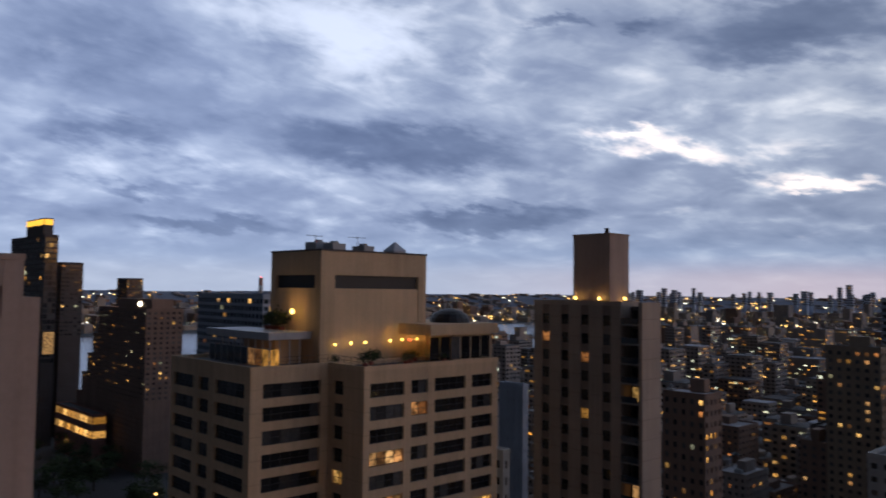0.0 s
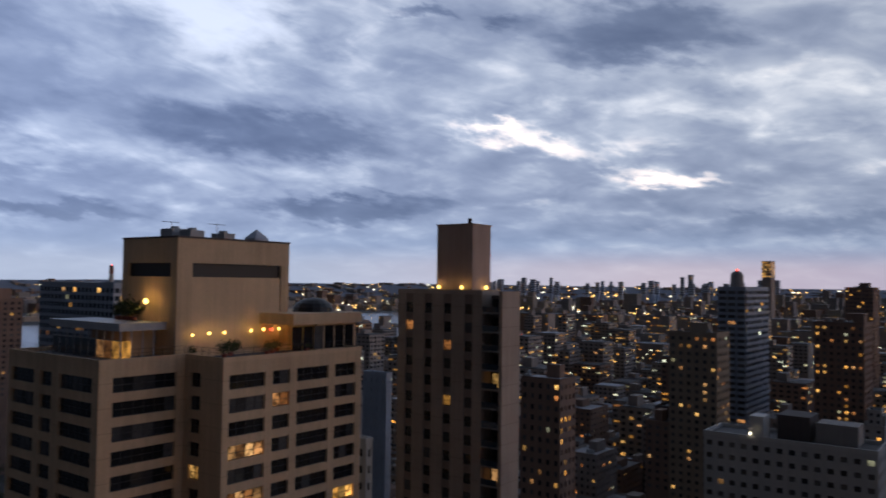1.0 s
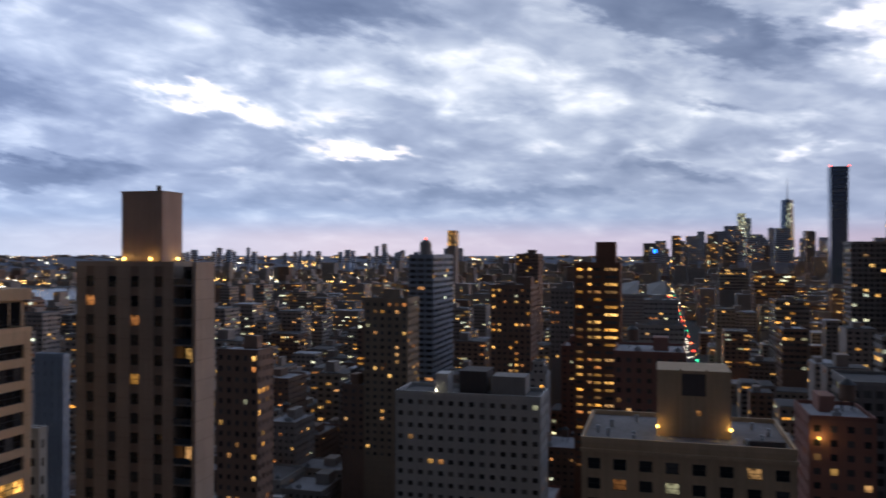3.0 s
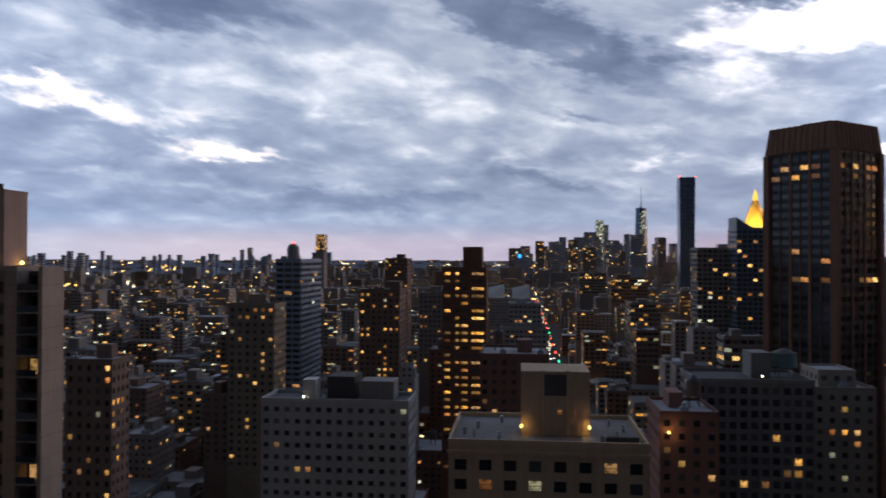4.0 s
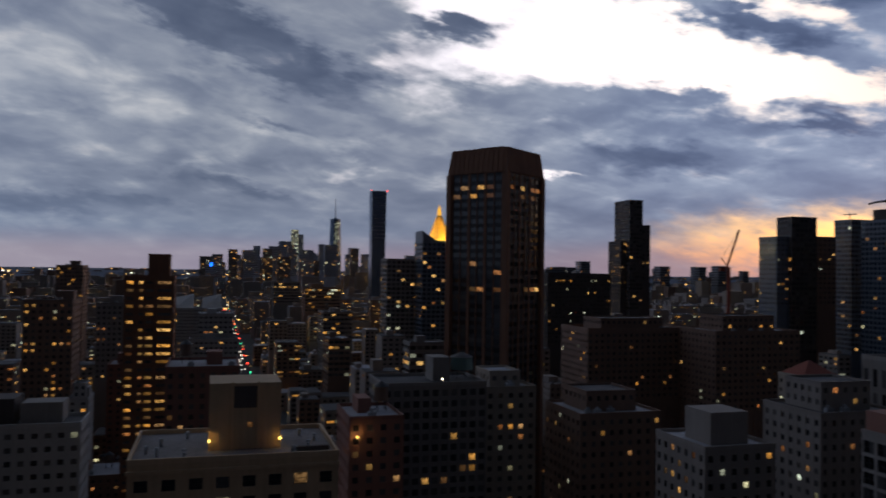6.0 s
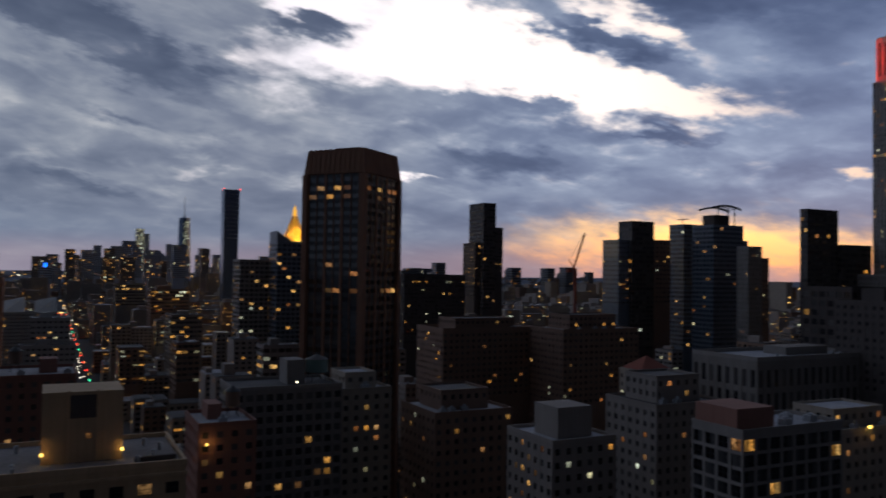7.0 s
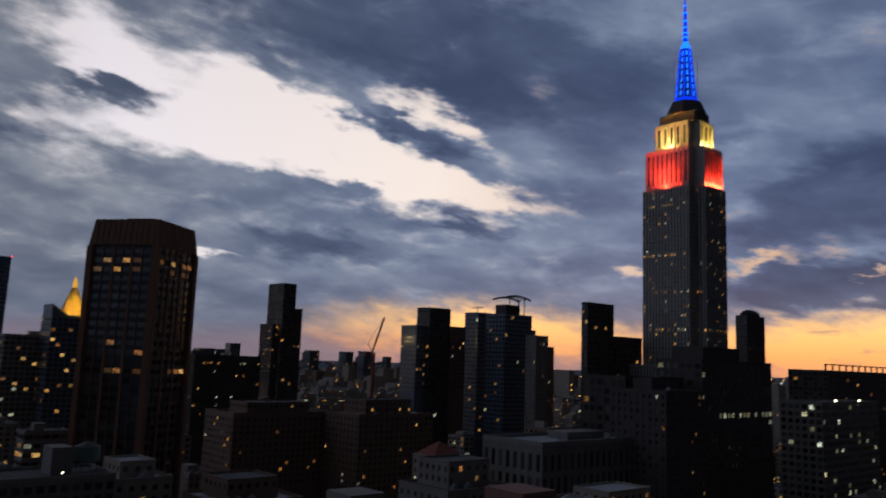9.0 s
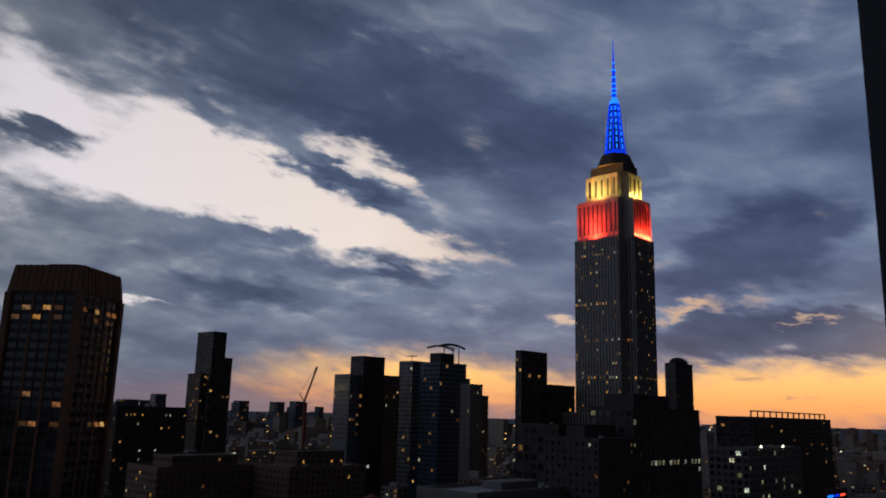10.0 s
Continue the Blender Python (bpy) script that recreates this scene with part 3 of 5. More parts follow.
def make_tan():
    label = "tan brick apartment block with wide window bands and a roof terrace"
    north = [(0.03, 0.31), (0.375, 0.51), (0.59, 0.935)]
    tan = building("apartment_building", label, -113.5, -90.4, 51.5, 92, 104.4, TAN, fl=3.0, wh=0.62, head=1.7, lights=0.06, seed=4,
                   bays={"N": north, "W": [(0.045, 0.265), (0.34, 0.6), (0.66, 0.95)]}, sides="NW", detail=True, deep=0.45, kit=False, roof=TAR, parapet=0.6, z_windows=66)
    building("wing", "", -90.37, -82.4, 63.5, 89, 104.4, TAN, fl=3.0, wh=0.62, head=1.7, lights=0.07, seed=9, glow=[LIT_DIM, LIT_DIM, LIT_DIM, LIT],
             bays={"W": [(0.04, 0.27), (0.32, 0.44), (0.49, 0.73), (0.78, 0.95)], "N": [(0.14, 0.42)]}, sides="NW", detail=True, deep=0.45,
             kit=False, roof=TAR, parapet=0.6, z_windows=66, root=tan)
    ox, oy = tan.matrix_basis.translation.xy
    # machine house: a plain box with a slot high up on each side, and a recessed panel below it
    x0, x1, y0, y1, z0, z1 = -105.7 - ox, -92.4 - ox, 63.3 - oy, 83.1 - oy, 104.46, 120.5
    sl0, sl1 = 115.2, 117.1
    house = part("machine_house", Shape().box(x0 + 0.5, x1 - 0.5, y0 + 0.5, y1 - 0.5, z0, z1 - 0.4), TAN_SMOOTH, tan, "windowless tan machine house with dark louvre slots")
    frames = [("wall_panel", x1 - 0.7, x1 - 0.12, y0 + 2.4, y1 - 1.6, z0, sl0), ("wall_panel", x0 + 1.4, x1 - 1.5, y0 + 0.12, y0 + 0.7, z0, sl0),
              ("fascia", x0, x1, y0, y0 + 0.6, sl1, z1), ("rear_wall", x0, x1, y1 - 0.6, y1, z0, z1),
              ("fascia", x1 - 0.6, x1, y0 + 0.6, y1 - 0.6, sl1, z1), ("rear_wall", x0, x0 + 0.6, y0 + 0.6, y1 - 0.6, z0, z1),
              ("corner_pier", x1 - 0.6, x1, y0 + 0.6, y0 + 2.4, z0, sl1), ("corner_pier", x1 - 0.6, x1, y1 - 1.6, y1 - 0.6, z0, sl1),
              ("corner_pier", x0, x0 + 1.4, y0, y0 + 0.6, z0, sl1), ("corner_pier", x1 - 1.5, x1, y0 + 0.002, y0 + 0.6, z0, sl1)]
    for name, *span in frames:
        part(name, Shape().box(*span), TAN_SMOOTH, house)
    s = Shape().box(x1 - 0.7, x1 - 0.45, y0 + 2.4, y1 - 1.6, sl0, sl1).box(x0 + 1.4, x1 - 1.5, y0 + 0.45, y0 + 0.7, sl0, sl1)
    part("louvre", s, BLACK, house)
    s = Shape().box(x0 - 0.1, x1 + 0.1, y0 - 0.1, y1 + 0.1, z1 + 0.003, z1 + 0.25)
    part("coping", s, DARK, house)
    # plant and aerials on top
    top = z1 + 0.25
    for i, (px, py, w, d, h) in enumerate(((-103, 70, 3.0, 3.0, 1.6), (-99.5, 70.5, 2.6, 2.4, 1.3), (-97.5, 74.5, 3.0, 2.0, 1.0))):
        g = Shape().box(px - ox - w / 2, px - ox + w / 2, py - oy - d / 2, py - oy + d / 2, top, top + h)
        g.tower(px - ox, py - oy, top + h, top + h + 0.4, 0.7, 0.65, 12)
        part("cooling_unit", g, STEEL, tan, "pale grey rooftop cooling unit")
    for px, py, h in ((-102.5, 69, 2.7), (-97, 73, 2.4)):
        g = Shape()
        g.bar((px - ox, py - oy, top), (px - ox, py - oy, top + h), 0.05)
        g.bar((px - ox - 1.6, py - oy - 0.6, top + h), (px - ox + 1.2, py - oy + 0.6, top + h - 0.25), 0.04)
        part("aerial", g, STEEL, tan)
    g = Shape().tower(-96.5 - ox, 80 - oy, top, top + 0.5, 1.8, 1.8, 4, 0, math.pi / 4).tower(-96.5 - ox, 80 - oy, top + 0.5, top + 1.9, 1.9, 0.1, 4, 0, math.pi / 4)
    part("skylight", g, BLUEGREY, tan, "small pyramid-roofed skylight")
    # glazed terrace house with a flat white-edged roof
    x0, x1, y0, y1, z0 = -111.7 - ox, -94.4 - ox, 56.5 - oy, 63.0 - oy, 104.46
    s = Shape().box(x0 - 0.3, x1 + 0.3, y0 - 0.3, y1, z0 + 3.6, z0 + 4.6)
    tr = part("terrace_house", s, STEEL, tan, "glazed roof pavilion with a pale flat roof")
    part("terrace_house_core", Shape().box(x0 + 6, x1 - 2.5, y0 + 2.4, y1, z0, z0 + 3.6), TAN_SMOOTH, tr)
    fr = Shape()
    n = 9
    for i in range(n + 1):
        u = x0 + (x1 - x0) * i / n
        fr.box(u - 0.06, u + 0.06, y0, y0 + 0.12, z0, z0 + 3.6)
    for i in range(1, 4):
        v = y0 + (y1 - y0) * i / 4
        fr.box(x1 - 0.12, x1, v - 0.06, v + 0.06, z0, z0 + 3.6)
    fr.box(x0, x1, y0 + 0.005, y0 + 0.11, z0 + 2.3, z0 + 2.4)
    part("glazing_frame", fr, STEEL, tr)
    gl = [GLASS_BLUE, LIT_DIM, LIT]
    for i in range(n):
        a, b = x0 + (x1 - x0) * i / n + 0.06, x0 + (x1 - x0) * (i + 1) / n - 0.06
        part("pane", Shape().box(a, b, y0 + 0.05, y0 + 0.075, z0, z0 + 2.3), gl[0 if i < 6 else 1 if i != 8 else 2], tr)
    part("pane", Shape().box(x1 - 0.075, x1 - 0.05, y0 + 0.3, y0 + 1.6, z0, z0 + 2.3), LIT, tr, "brightly lit glass door")
    # penthouse at the far end with an overhanging roof, and a dark dome behind
    x0, x1, y0, y1 = -104 - ox, -86 - ox, 78 - oy, 91.5 - oy
    s = Shape().box(x0, x1, y0 + 5.2, y1, z0, z0 + 4.0).box(x0, x1 + 0.8, y0 - 0.3, y1 + 0.5, z0 + 4.0, z0 + 5.6)
    ph = part("penthouse", s, TAN_SMOOTH, tan, "set-back penthouse with a tan roof fascia")
    for i in range(6):
        v = y0 + 0.2 + i * (y1 - y0 - 0.6) / 6
        part("pane", Shape().box(x1 + 0.02, x1 + 0.06, v, v + 1.9, z0 + 0.3, z0 + 3.7), GLASS, ph)
    g = Shape()
    for i in range(5):
        a0, a1 = i * math.pi / 10, (i + 1) * math.pi / 10
        g.tower(-91 - ox, 87 - oy, z0 + 5.6 + 2.2 * math.sin(a0), z0 + 5.6 + 2.2 * math.sin(a1), 3.2 * math.cos(a0), 3.2 * math.cos(a1) + 0.01, 16)
    part("dome", g, BLACK, tan)
    # railings round the terrace
    railing(tan, -113.2 - ox, 51.8 - oy, -90.7 - ox, 51.8 - oy, 105.0)
    railing(tan, -90.7 - ox, 51.8 - oy, -90.7 - ox, 63.6 - oy, 105.0)
    railing(tan, -90.2 - ox, 63.8 - oy, -82.7 - ox, 63.8 - oy, 105.0)
    railing(tan, -82.7 - ox, 63.8 - oy, -82.7 - ox, 88.7 - oy, 105.0)
    return tan


make_tan()
wall_lamp(-98.2, 62.9, 111.8, "bright warm lamp on the machine house wall over the terrace", power=90, r=0.36)
for i, (u, z) in enumerate(((65.6, 107.3), (68.3, 107.4), (70.9, 107.4), (75.6, 107.5), (77.9, 107.6), (80.9, 107.6), (79.4, 107.5))):
    wall_lamp(-92.4, u, z, "small warm terrace lamp on the tan wall", r=0.19, group="terrace lamps", dx=1.0, dy=0.0, power=22 if i in (1, 3, 5) else 0,
              mat=SIGNAL_RED if i == 6 else None)
for i in range(11):
    shrub(-91.0 + 5.5 * ((i * 37) % 10) / 10, 65 + 2.3 * i, 104.46, 0.9 + 0.5 * ((i * 13) % 7) / 7, i)
for i in range(6):
    shrub(-105.0 + 0.95 * i, 62.3 - 0.25 * (i % 2), 109.06, 1.2 + 0.3 * (i % 3), 40 + i)


# ---- the grey-beige tower with the lamps at its machine house ----
def make_tower():
    t = building("apartment_building", "grey-beige brick tower with corner balconies and lamps round its machine house", -86.8, -69.6, 102.7, 107.9, 113.0, GREIGE, fl=2.95, wh=0.56, head=1.5,
                 lights=0.04, glow=[LIT, LIT_DIM, LIT_DIM], seed=12, bays={"N": [(0.10, 0.19), (0.33, 0.42), (0.56, 0.65), (0.80, 0.89)], "W": [(0.02, 0.12)]}, sides="N", detail=True, z_windows=62, kit=False, parapet=0.7, spandrel=GREIGE_DEEP, band=0.1)
    building("rear", "", -86.75, -73.9, 107.95, 119.5, 112.6, GREIGE, sides="", kit=False, root=t, parapet=0.5)
    ox, oy = t.matrix_basis.translation.xy
    # dark colour stands in for the shade inside the balcony recess
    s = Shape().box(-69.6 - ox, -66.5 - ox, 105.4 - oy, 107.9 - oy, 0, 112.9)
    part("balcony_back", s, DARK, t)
    part("side_wall", Shape().box(-66.5 - ox, -65.9 - ox, 102.75 - oy, 107.9 - oy, 0, 113.6), GREIGE, t)
    rnd = random.Random(5)
    for i in range(19):
        z = 113.0 - 2.95 * (i + 1)
        b = Shape().box(-69.58 - ox, -66.52 - ox, 102.5 - oy, 105.4 - oy, z, z + 0.2)
        slab = part("balcony", b, GREY, t)
        part("balustrade", Shape().box(-69.5 - ox, -66.6 - ox, 102.55 - oy, 102.6 - oy, z + 0.25, z + 1.15), GLASS_BLUE, slab)
        part("balcony_door", Shape().box(-69.2 - ox, -67.0 - ox, 105.34 - oy, 105.38 - oy, z + 0.2, z + 2.3), LIT if i == 4 else LIT_DIM if i in (9, 14) else GLASS, slab)
        b = Shape().box(-88.3 - ox, -86.82 - ox, 103.2 - oy, 106.5 - oy, z, z + 0.2)
        slab = part("balcony", b, GREY, t)
        railing(slab, -88.2 - ox, 103.25 - oy, -86.9 - ox, 103.25 - oy, z + 0.2, step=0.5)
    s = Shape().box(-80.4 - ox, -73.2 - ox, 105 - oy, 110.3 - oy, 113.06, 124.3).box(-80.5 - ox, -73.1 - ox, 104.9 - oy, 110.4 - oy, 124.3, 124.55)
    part("machine_house", s, ROSE, t, "blank brick machine house")
    part("flue", Shape().box(-74.6 - ox, -74.1 - ox, 105.6 - oy, 106.1 - oy, 124.55, 125.4), DARK, t)
    return t


make_tower()
for x, y, dx, dy in ((-79.6, 105, 0, -1), (-74.9, 105, 0, -1), (-73.2, 108.4, 1, 0)):
    wall_lamp(x, y, 114.1, "warm globe lamp at the foot of the machine house", r=0.25, power=14, group="machine house lamps", dx=dx, dy=dy)

# neighbour close by on the east
near = building("apartment_building", "blank pale brick flank of a close neighbouring tower", -75, -40, -14, 11.0, 116.2, ROSE, sides="", kit=False, parapet=0.3, joined=False)
part("stair_shaft", Shape().box(-4, 17.3, 12.5, 13.3, 0, 114.5), ROSE, near)


# ---- blocks towards the river ----
def make_black_tower():
    t = building("office_tower", "slim black glass tower with a glowing gold crown", -700, -614, 180, 189, 152, DARK, fl=4, bay=3.2, ww=0.85, wh=0.75, lights=0.03, seed=2,
                 category="skyscraper", kit=False, z_windows=60, joined=True)
    t2 = part("crown", Shape().box(-8, 34, -3.2, 3.4, 152.2, 165.5), DARK, t)
    s = Shape()
    for i in range(14):
        part("crown_light", Shape().box(-7.6 + i * 3, -5.2 + i * 3, -3.45, -3.21, 160.5, 164.6), GOLD_LIGHT, t2)
    part("crown_light", Shape().box(34.0, 34.2, -2.8, 3.0, 160.5, 164.6), GOLD_LIGHT, t2)
    part("lit_panel", Shape().box(43.02, 43.2, -3.4, 3.6, 66, 82), LIT_DIM, t)
    return t


make_black_tower()
building("apartment_building", "dark tower with a lit top corner by the river", -676, -640, 200, 216, 133, DARK, ww=0.7, lights=0.06, seed=21, joined=True, kit=False)
slab = building("apartment_building", "brown brick slab with stepped wings and scattered lit windows", -560, -480, 200.3, 224, 101, BROWN, lights=0.11, bay=4, seed=3, z_windows=45, kit=False, joined=True)
for i in range(4):
    building("stepped_wing", "", -560 - 10 * (i + 1), -560 - 10 * i - 0.05, 200.6, 224, 82 - 14 * i, BROWN, lights=0.08, bay=4, seed=30 + i, z_windows=50, kit=False, root=slab, joined=True)
part("machine_house", Shape().box(-22, 34, -6, 8, 101.06, 107.7), BROWN, slab)
wall_lamp(-503, 206.1, 104.5, "white floodlight on a brown roof house", BULB_PALE, r=1.5)
building("apartment_building", "tall slim tower with lit top floors across the river", -865, -838, 327.6, 345, 124, DARK, lights=0.35, seed=22, joined=True, kit=False, z_windows=95)
building("glass_hall", "low hall with two bands of yellow-lit glazing", -600, -527.7, 187, 196, 32, RED, fl=9, wh=0.5, ww=0.95, bay=8, lights=1.0, seed=23, category="hall", kit=False, glow=[LIT], z_windows=14)
building("office_building", "dark green-glass block with a few lit floors", -343, -285, 167, 196, 112, BLUEGREY, pane=GLASS_BLUE, lights=0.06, ww=0.85, wh=0.6, seed=5, category="office building", z_windows=80, kit=False, joined=True)
building("apartment_building", "pale grey narrow building behind the tan block", -150, -140, 91, 99, 106, WHITE, lights=0.1, seed=24, kit=False)
building("apartment_building", "blank blue-grey slab building", -181, -170.5, 196.3, 199, 84, BLUEGREY, ww=0.12, lights=0.0, seed=25, kit=False, joined=True)
building("apartment_building", "low white-rendered corner block", -104, -101, 110.8, 112.6, 84.5, WHITE, ww=0.4, lights=0.0, seed=26, kit=False, joined=True)


def make_chimney():
    t = thing("chimney", -1556, 905, 0, "tall red and white banded chimney with a red light", "chimney")
    s = Shape()
    for i in range(8):
        s.tower(0, 0, i * 17.5, (i + 1) * 17.5, 7.5 - 0.4 * i, 7.1 - 0.4 * i, 14, i % 2)
    part("shaft", s, [WHITE, RED], t)
    part("warning_light", Shape().tower(0, 0, 140, 142, 1.4, 1.2, 8), SIGNAL_RED, t)


make_chimney()


def tree(x, y, h, seed):
    rnd = random.Random(seed)
    root = thing("tree", x, y, 0, "dark broad-crowned park tree in leaf", "tree", "park trees")
    s = Shape().tower(0, 0, 0, h * 0.4, 0.45, 0.28, 7)
    for i in range(6):
        a = i * 1.05 + rnd.uniform(-0.3, 0.3)
        s.bar((0, 0, h * rnd.uniform(0.28, 0.4)), (math.cos(a) * h * 0.25, math.sin(a) * h * 0.25, h * rnd.uniform(0.55, 0.8)), 0.12, 5)
    part("trunk", s, BARK, root)
    c = Shape()
    clumps = [(rnd.gauss(0, h * 0.16), rnd.gauss(0, h * 0.16), h * rnd.uniform(0.45, 0.92), h * rnd.uniform(0.1, 0.17)) for i in range(16)]
    for px, py, pz, r in clumps:
        for i in range(42):
            p = Vector((px + rnd.gauss(0, r * 0.6), py + rnd.gauss(0, r * 0.6), pz + rnd.gauss(0, r * 0.45)))
            u = Vector((rnd.uniform(-1, 1), rnd.uniform(-1, 1), rnd.uniform(-0.6, 0.6))).normalized()
            v = u.orthogonal().normalized()
            q = 0.5
            k = len(c.v)
            c.v += [tuple(p - u * q), tuple(p + v * q * 0.7), tuple(p + u * q), tuple(p - v * q * 0.7)]
            c.f.append((k, k + 1, k + 2, k + 3))
            c.m.append(0)
    part("crown", c, LEAF, root)
    return root


first = [tree(-455 - 22 * i, 150 + 9 * i, 15 + i, 70 + i) for i in range(3)]
rnd = random.Random(8)
for i in range(62):
    x, y = rnd.uniform(-600, -330), rnd.uniform(105, 192)
    m = pose(x, y, 0, 0, 0, rnd.uniform(0, 360))
    copy_thing(first[i % 3], m)
TAKEN = [(-620, -310, 95, 199)]

# ---- blocks of the middle distance ----
building("apartment_building", "brown brick block with pale balcony edges and lit rooms", -122.6, -109.5, 201.7, 211.2, 87, BROWN, lights=0.18, seed=6, z_windows=40, bay=2.6, parapet=0.5)
t = building("apartment_building", "beige brick apartment tower with lit rooms", -120.5, -101.1, 314, 330.2, 95.3, OLIVE, lights=0.12, seed=7, fl=3.0, ww=0.45, z_windows=30, bay=3.2, lit_rows=(9,))
building("apartment_building", "lower beige brick shoulder of an apartment tower", -131, -120.6, 315, 331, 58, BROWN, lights=0.06, seed=77, fl=3.0, ww=0.4, z_windows=30, bay=3.2)
t = building("apartment_building", "blue-grey apartment tower with pale striped balcony bands and a domed tank", -132.5, -118.6, 413.3, 455.6, 113.4, BLUEGREY, lights=0.04, seed=8, ww=0.82, wh=0.55, bay=4.6, z_windows=40, kit=False, band=-0.5)
g = Shape().tower(0, -12, 113.5, 119.5, 3.4, 3.3, 14)
for i in range(4):
    a0, a1 = i * math.pi / 8, (i + 1) * math.pi / 8
    g.tower(0, -12, 119.5 + 3.2 * math.sin(a0), 119.5 + 3.2 * math.sin(a1), 3.3 * math.cos(a0), 3.3 * math.cos(a1) + 0.01, 14)
tank = part("water_tank", g, GREY, t, "grey domed water tank")
part("warning_light", Shape().tower(0, -12, 122.7, 123.6, 0.6, 0.5, 8), SIGNAL_RED, tank)
building("skyscraper", "far tower under construction with orange-lit top", -570, -547, 2131, 2170, 178, FAR, lights=0.75, fl=6, bay=6, ww=0.8, wh=0.6, seed=28, category="skyscraper", joined=True, kit=False, z_windows=135, glow=[LIT])
t = building("apartment_building", "rust-brown brick tower with many lit windows", -33.6, -15.2, 329, 350, 110.2, RUST, lights=0.62, seed=9, wh=0.36, z_windows=28, kit=False, glow=[LIT, LIT, LIT_DIM],
             bays={"N": [(0.05, 0.18), (0.3, 0.38), (0.44, 0.58), (0.68, 0.94)]}, sides="NW")
part("machine_house", Shape().box(-0.9, 7.2, -6, 6, 110.3, 119.8), RUST, t)
t = building("apartment_building", "wide white brick apartment slab with dark small windows", -63.7, -27.2, 188, 201, 79.8, WHITE, lights=0.06, seed=10, ww=0.52, wh=0.42, bay=2.7, fl=2.9, z_windows=36, kit=False, roof=TAR)
for x, w, y, d, h, m in ((-6.5, 3.2, -3, 5, 5.2, WHITE), (0.5, 7, 3, 9, 5.5, DARK), (9.5, 8.5, 2, 7, 4.5, GREY)):
    part("stair_head", Shape().box(x - w / 2, x + w / 2, y - d / 2, y + d / 2, 79.9, 79.9 + h), m, t)
wall_lamp(-53, 188.2, 81.2, "small white roof lamp", BULB_PALE, r=0.25)


def make_lamp_roof():
    t = building("apartment_building", "tan brick block with pale roof and lamplit roof house", -11.7, 19.5, 124.9, 147, 85.6, TAN_SMOOTH, lights=0.2, seed=11, bay=3.9, ww=0.5, wh=0.55,
                 detail=True, kit=False, roof=MID_ROOF, head=2.4, z_windows=60, parapet=0.8)
    ox, oy = t.matrix_basis.translation.xy
    s = Shape().box(-0.3 - ox, 11 - ox, 131.9 - oy, 142 - oy, 85.7, 96.3)
    house = part("machine_house", s, TAN_SMOOTH, t, "tall tan machine house")
    for x in (3.2, 7.2):
        part("pilaster", Shape().box(x - ox, x + 0.3 - ox, 131.6 - oy, 131.9 - oy, 85.7, 96.6), TAN_SMOOTH, house)
    # flat dark sheet on the wall, painted as the shade of a hollow
    part("recess", Shape().box(3.5 - ox, 7.2 - ox, 131.85 - oy, 131.895 - oy, 92.3, 95.8), DARK, house)
    part("pane", Shape().box(5.8 - ox, 6.6 - ox, 131.8 - oy, 131.84 - oy, 89.2, 90.0), LIT_DIM, house)
    rnd = random.Random(3)
    for i in range(9):
        x, y = rnd.choice([-10, -8, -6, -4, 13, 15, 17]) - ox + rnd.uniform(-0.6, 0.6), rnd.uniform(127.5, 143) - oy
        part("vent", Shape().tower(x, y, 85.66, 86.3 + rnd.uniform(0, 0.8), 0.3, 0.25, 8).tower(x, y, 86.6, 86.9, 0.45, 0.3, 8), STEEL, t)
    part("cornice", Shape().box(-11.9 - ox, 19.7 - ox, 124.5 - oy, 124.84 - oy, 84.2, 84.7), TAN_SMOOTH, t)
    part("duct", Shape().box(12.5 - ox, 18.5 - ox, 128.3 - oy, 129.1 - oy, 85.7, 86.5), DARK, t)


make_lamp_roof()
for x in (-0.2, 10.9):
    wall_lamp(x, 131.9, 87.3, "warm lamp on the roof house wall", r=0.24, power=15, group="roof house lamps")

building("apartment_building", "dark brick tower before the skyline", -122, -102, 692, 720, 113.8, BROWN, lights=0.12, seed=31, joined=True, z_windows=60)
building("apartment_building", "brown brick apartment block with lit windows", -88, -66, 420, 445, 97, BROWN, lights=0.22, seed=32, z_windows=50)
building("apartment_building", "grey brick apartment block with a lit top floor", -66, -43, 500, 525, 92, GREY, lights=0.15, seed=33, z_windows=50, joined=True)
t = building("school_building", "pale building with two tilted white roof lights", -36, 8, 800, 830, 74, WHITE, lights=0.1, seed=34, category="office building", joined=True, kit=False)
for x in (-14, 12):
    k = Shape()
    k.v = [(x - 9, -14, 74.1), (x + 9, -14, 74.1), (x + 9, 8, 74.1), (x - 9, 8, 74.1), (x + 9, 8, 88), (x - 9, 8, 84)]
    k.f, k.m = [(0, 3, 2, 1), (0, 1, 4, 5), (1, 2, 4), (0, 5, 3), (2, 3, 5, 4)], [0] * 5
    part("roof_light", k, WHITE, t, "tilted white roof light")
building("apartment_building", "stepped white brick block beside the avenue", -9, 12, 520, 545, 84.7, WHITE, lights=0.08, seed=35, ww=0.6, wh=0.4, z_windows=40)
building("apartment_building", "lower stepped white block beside the avenue", -14, 15, 505, 519.9, 70, WHITE, lights=0.08, seed=36, ww=0.6, wh=0.4, z_windows=40)
building("apartment_building", "dark red brick block", -13.5, 8, 250, 275, 84, RED, lights=0.04, seed=37, z_windows=50)


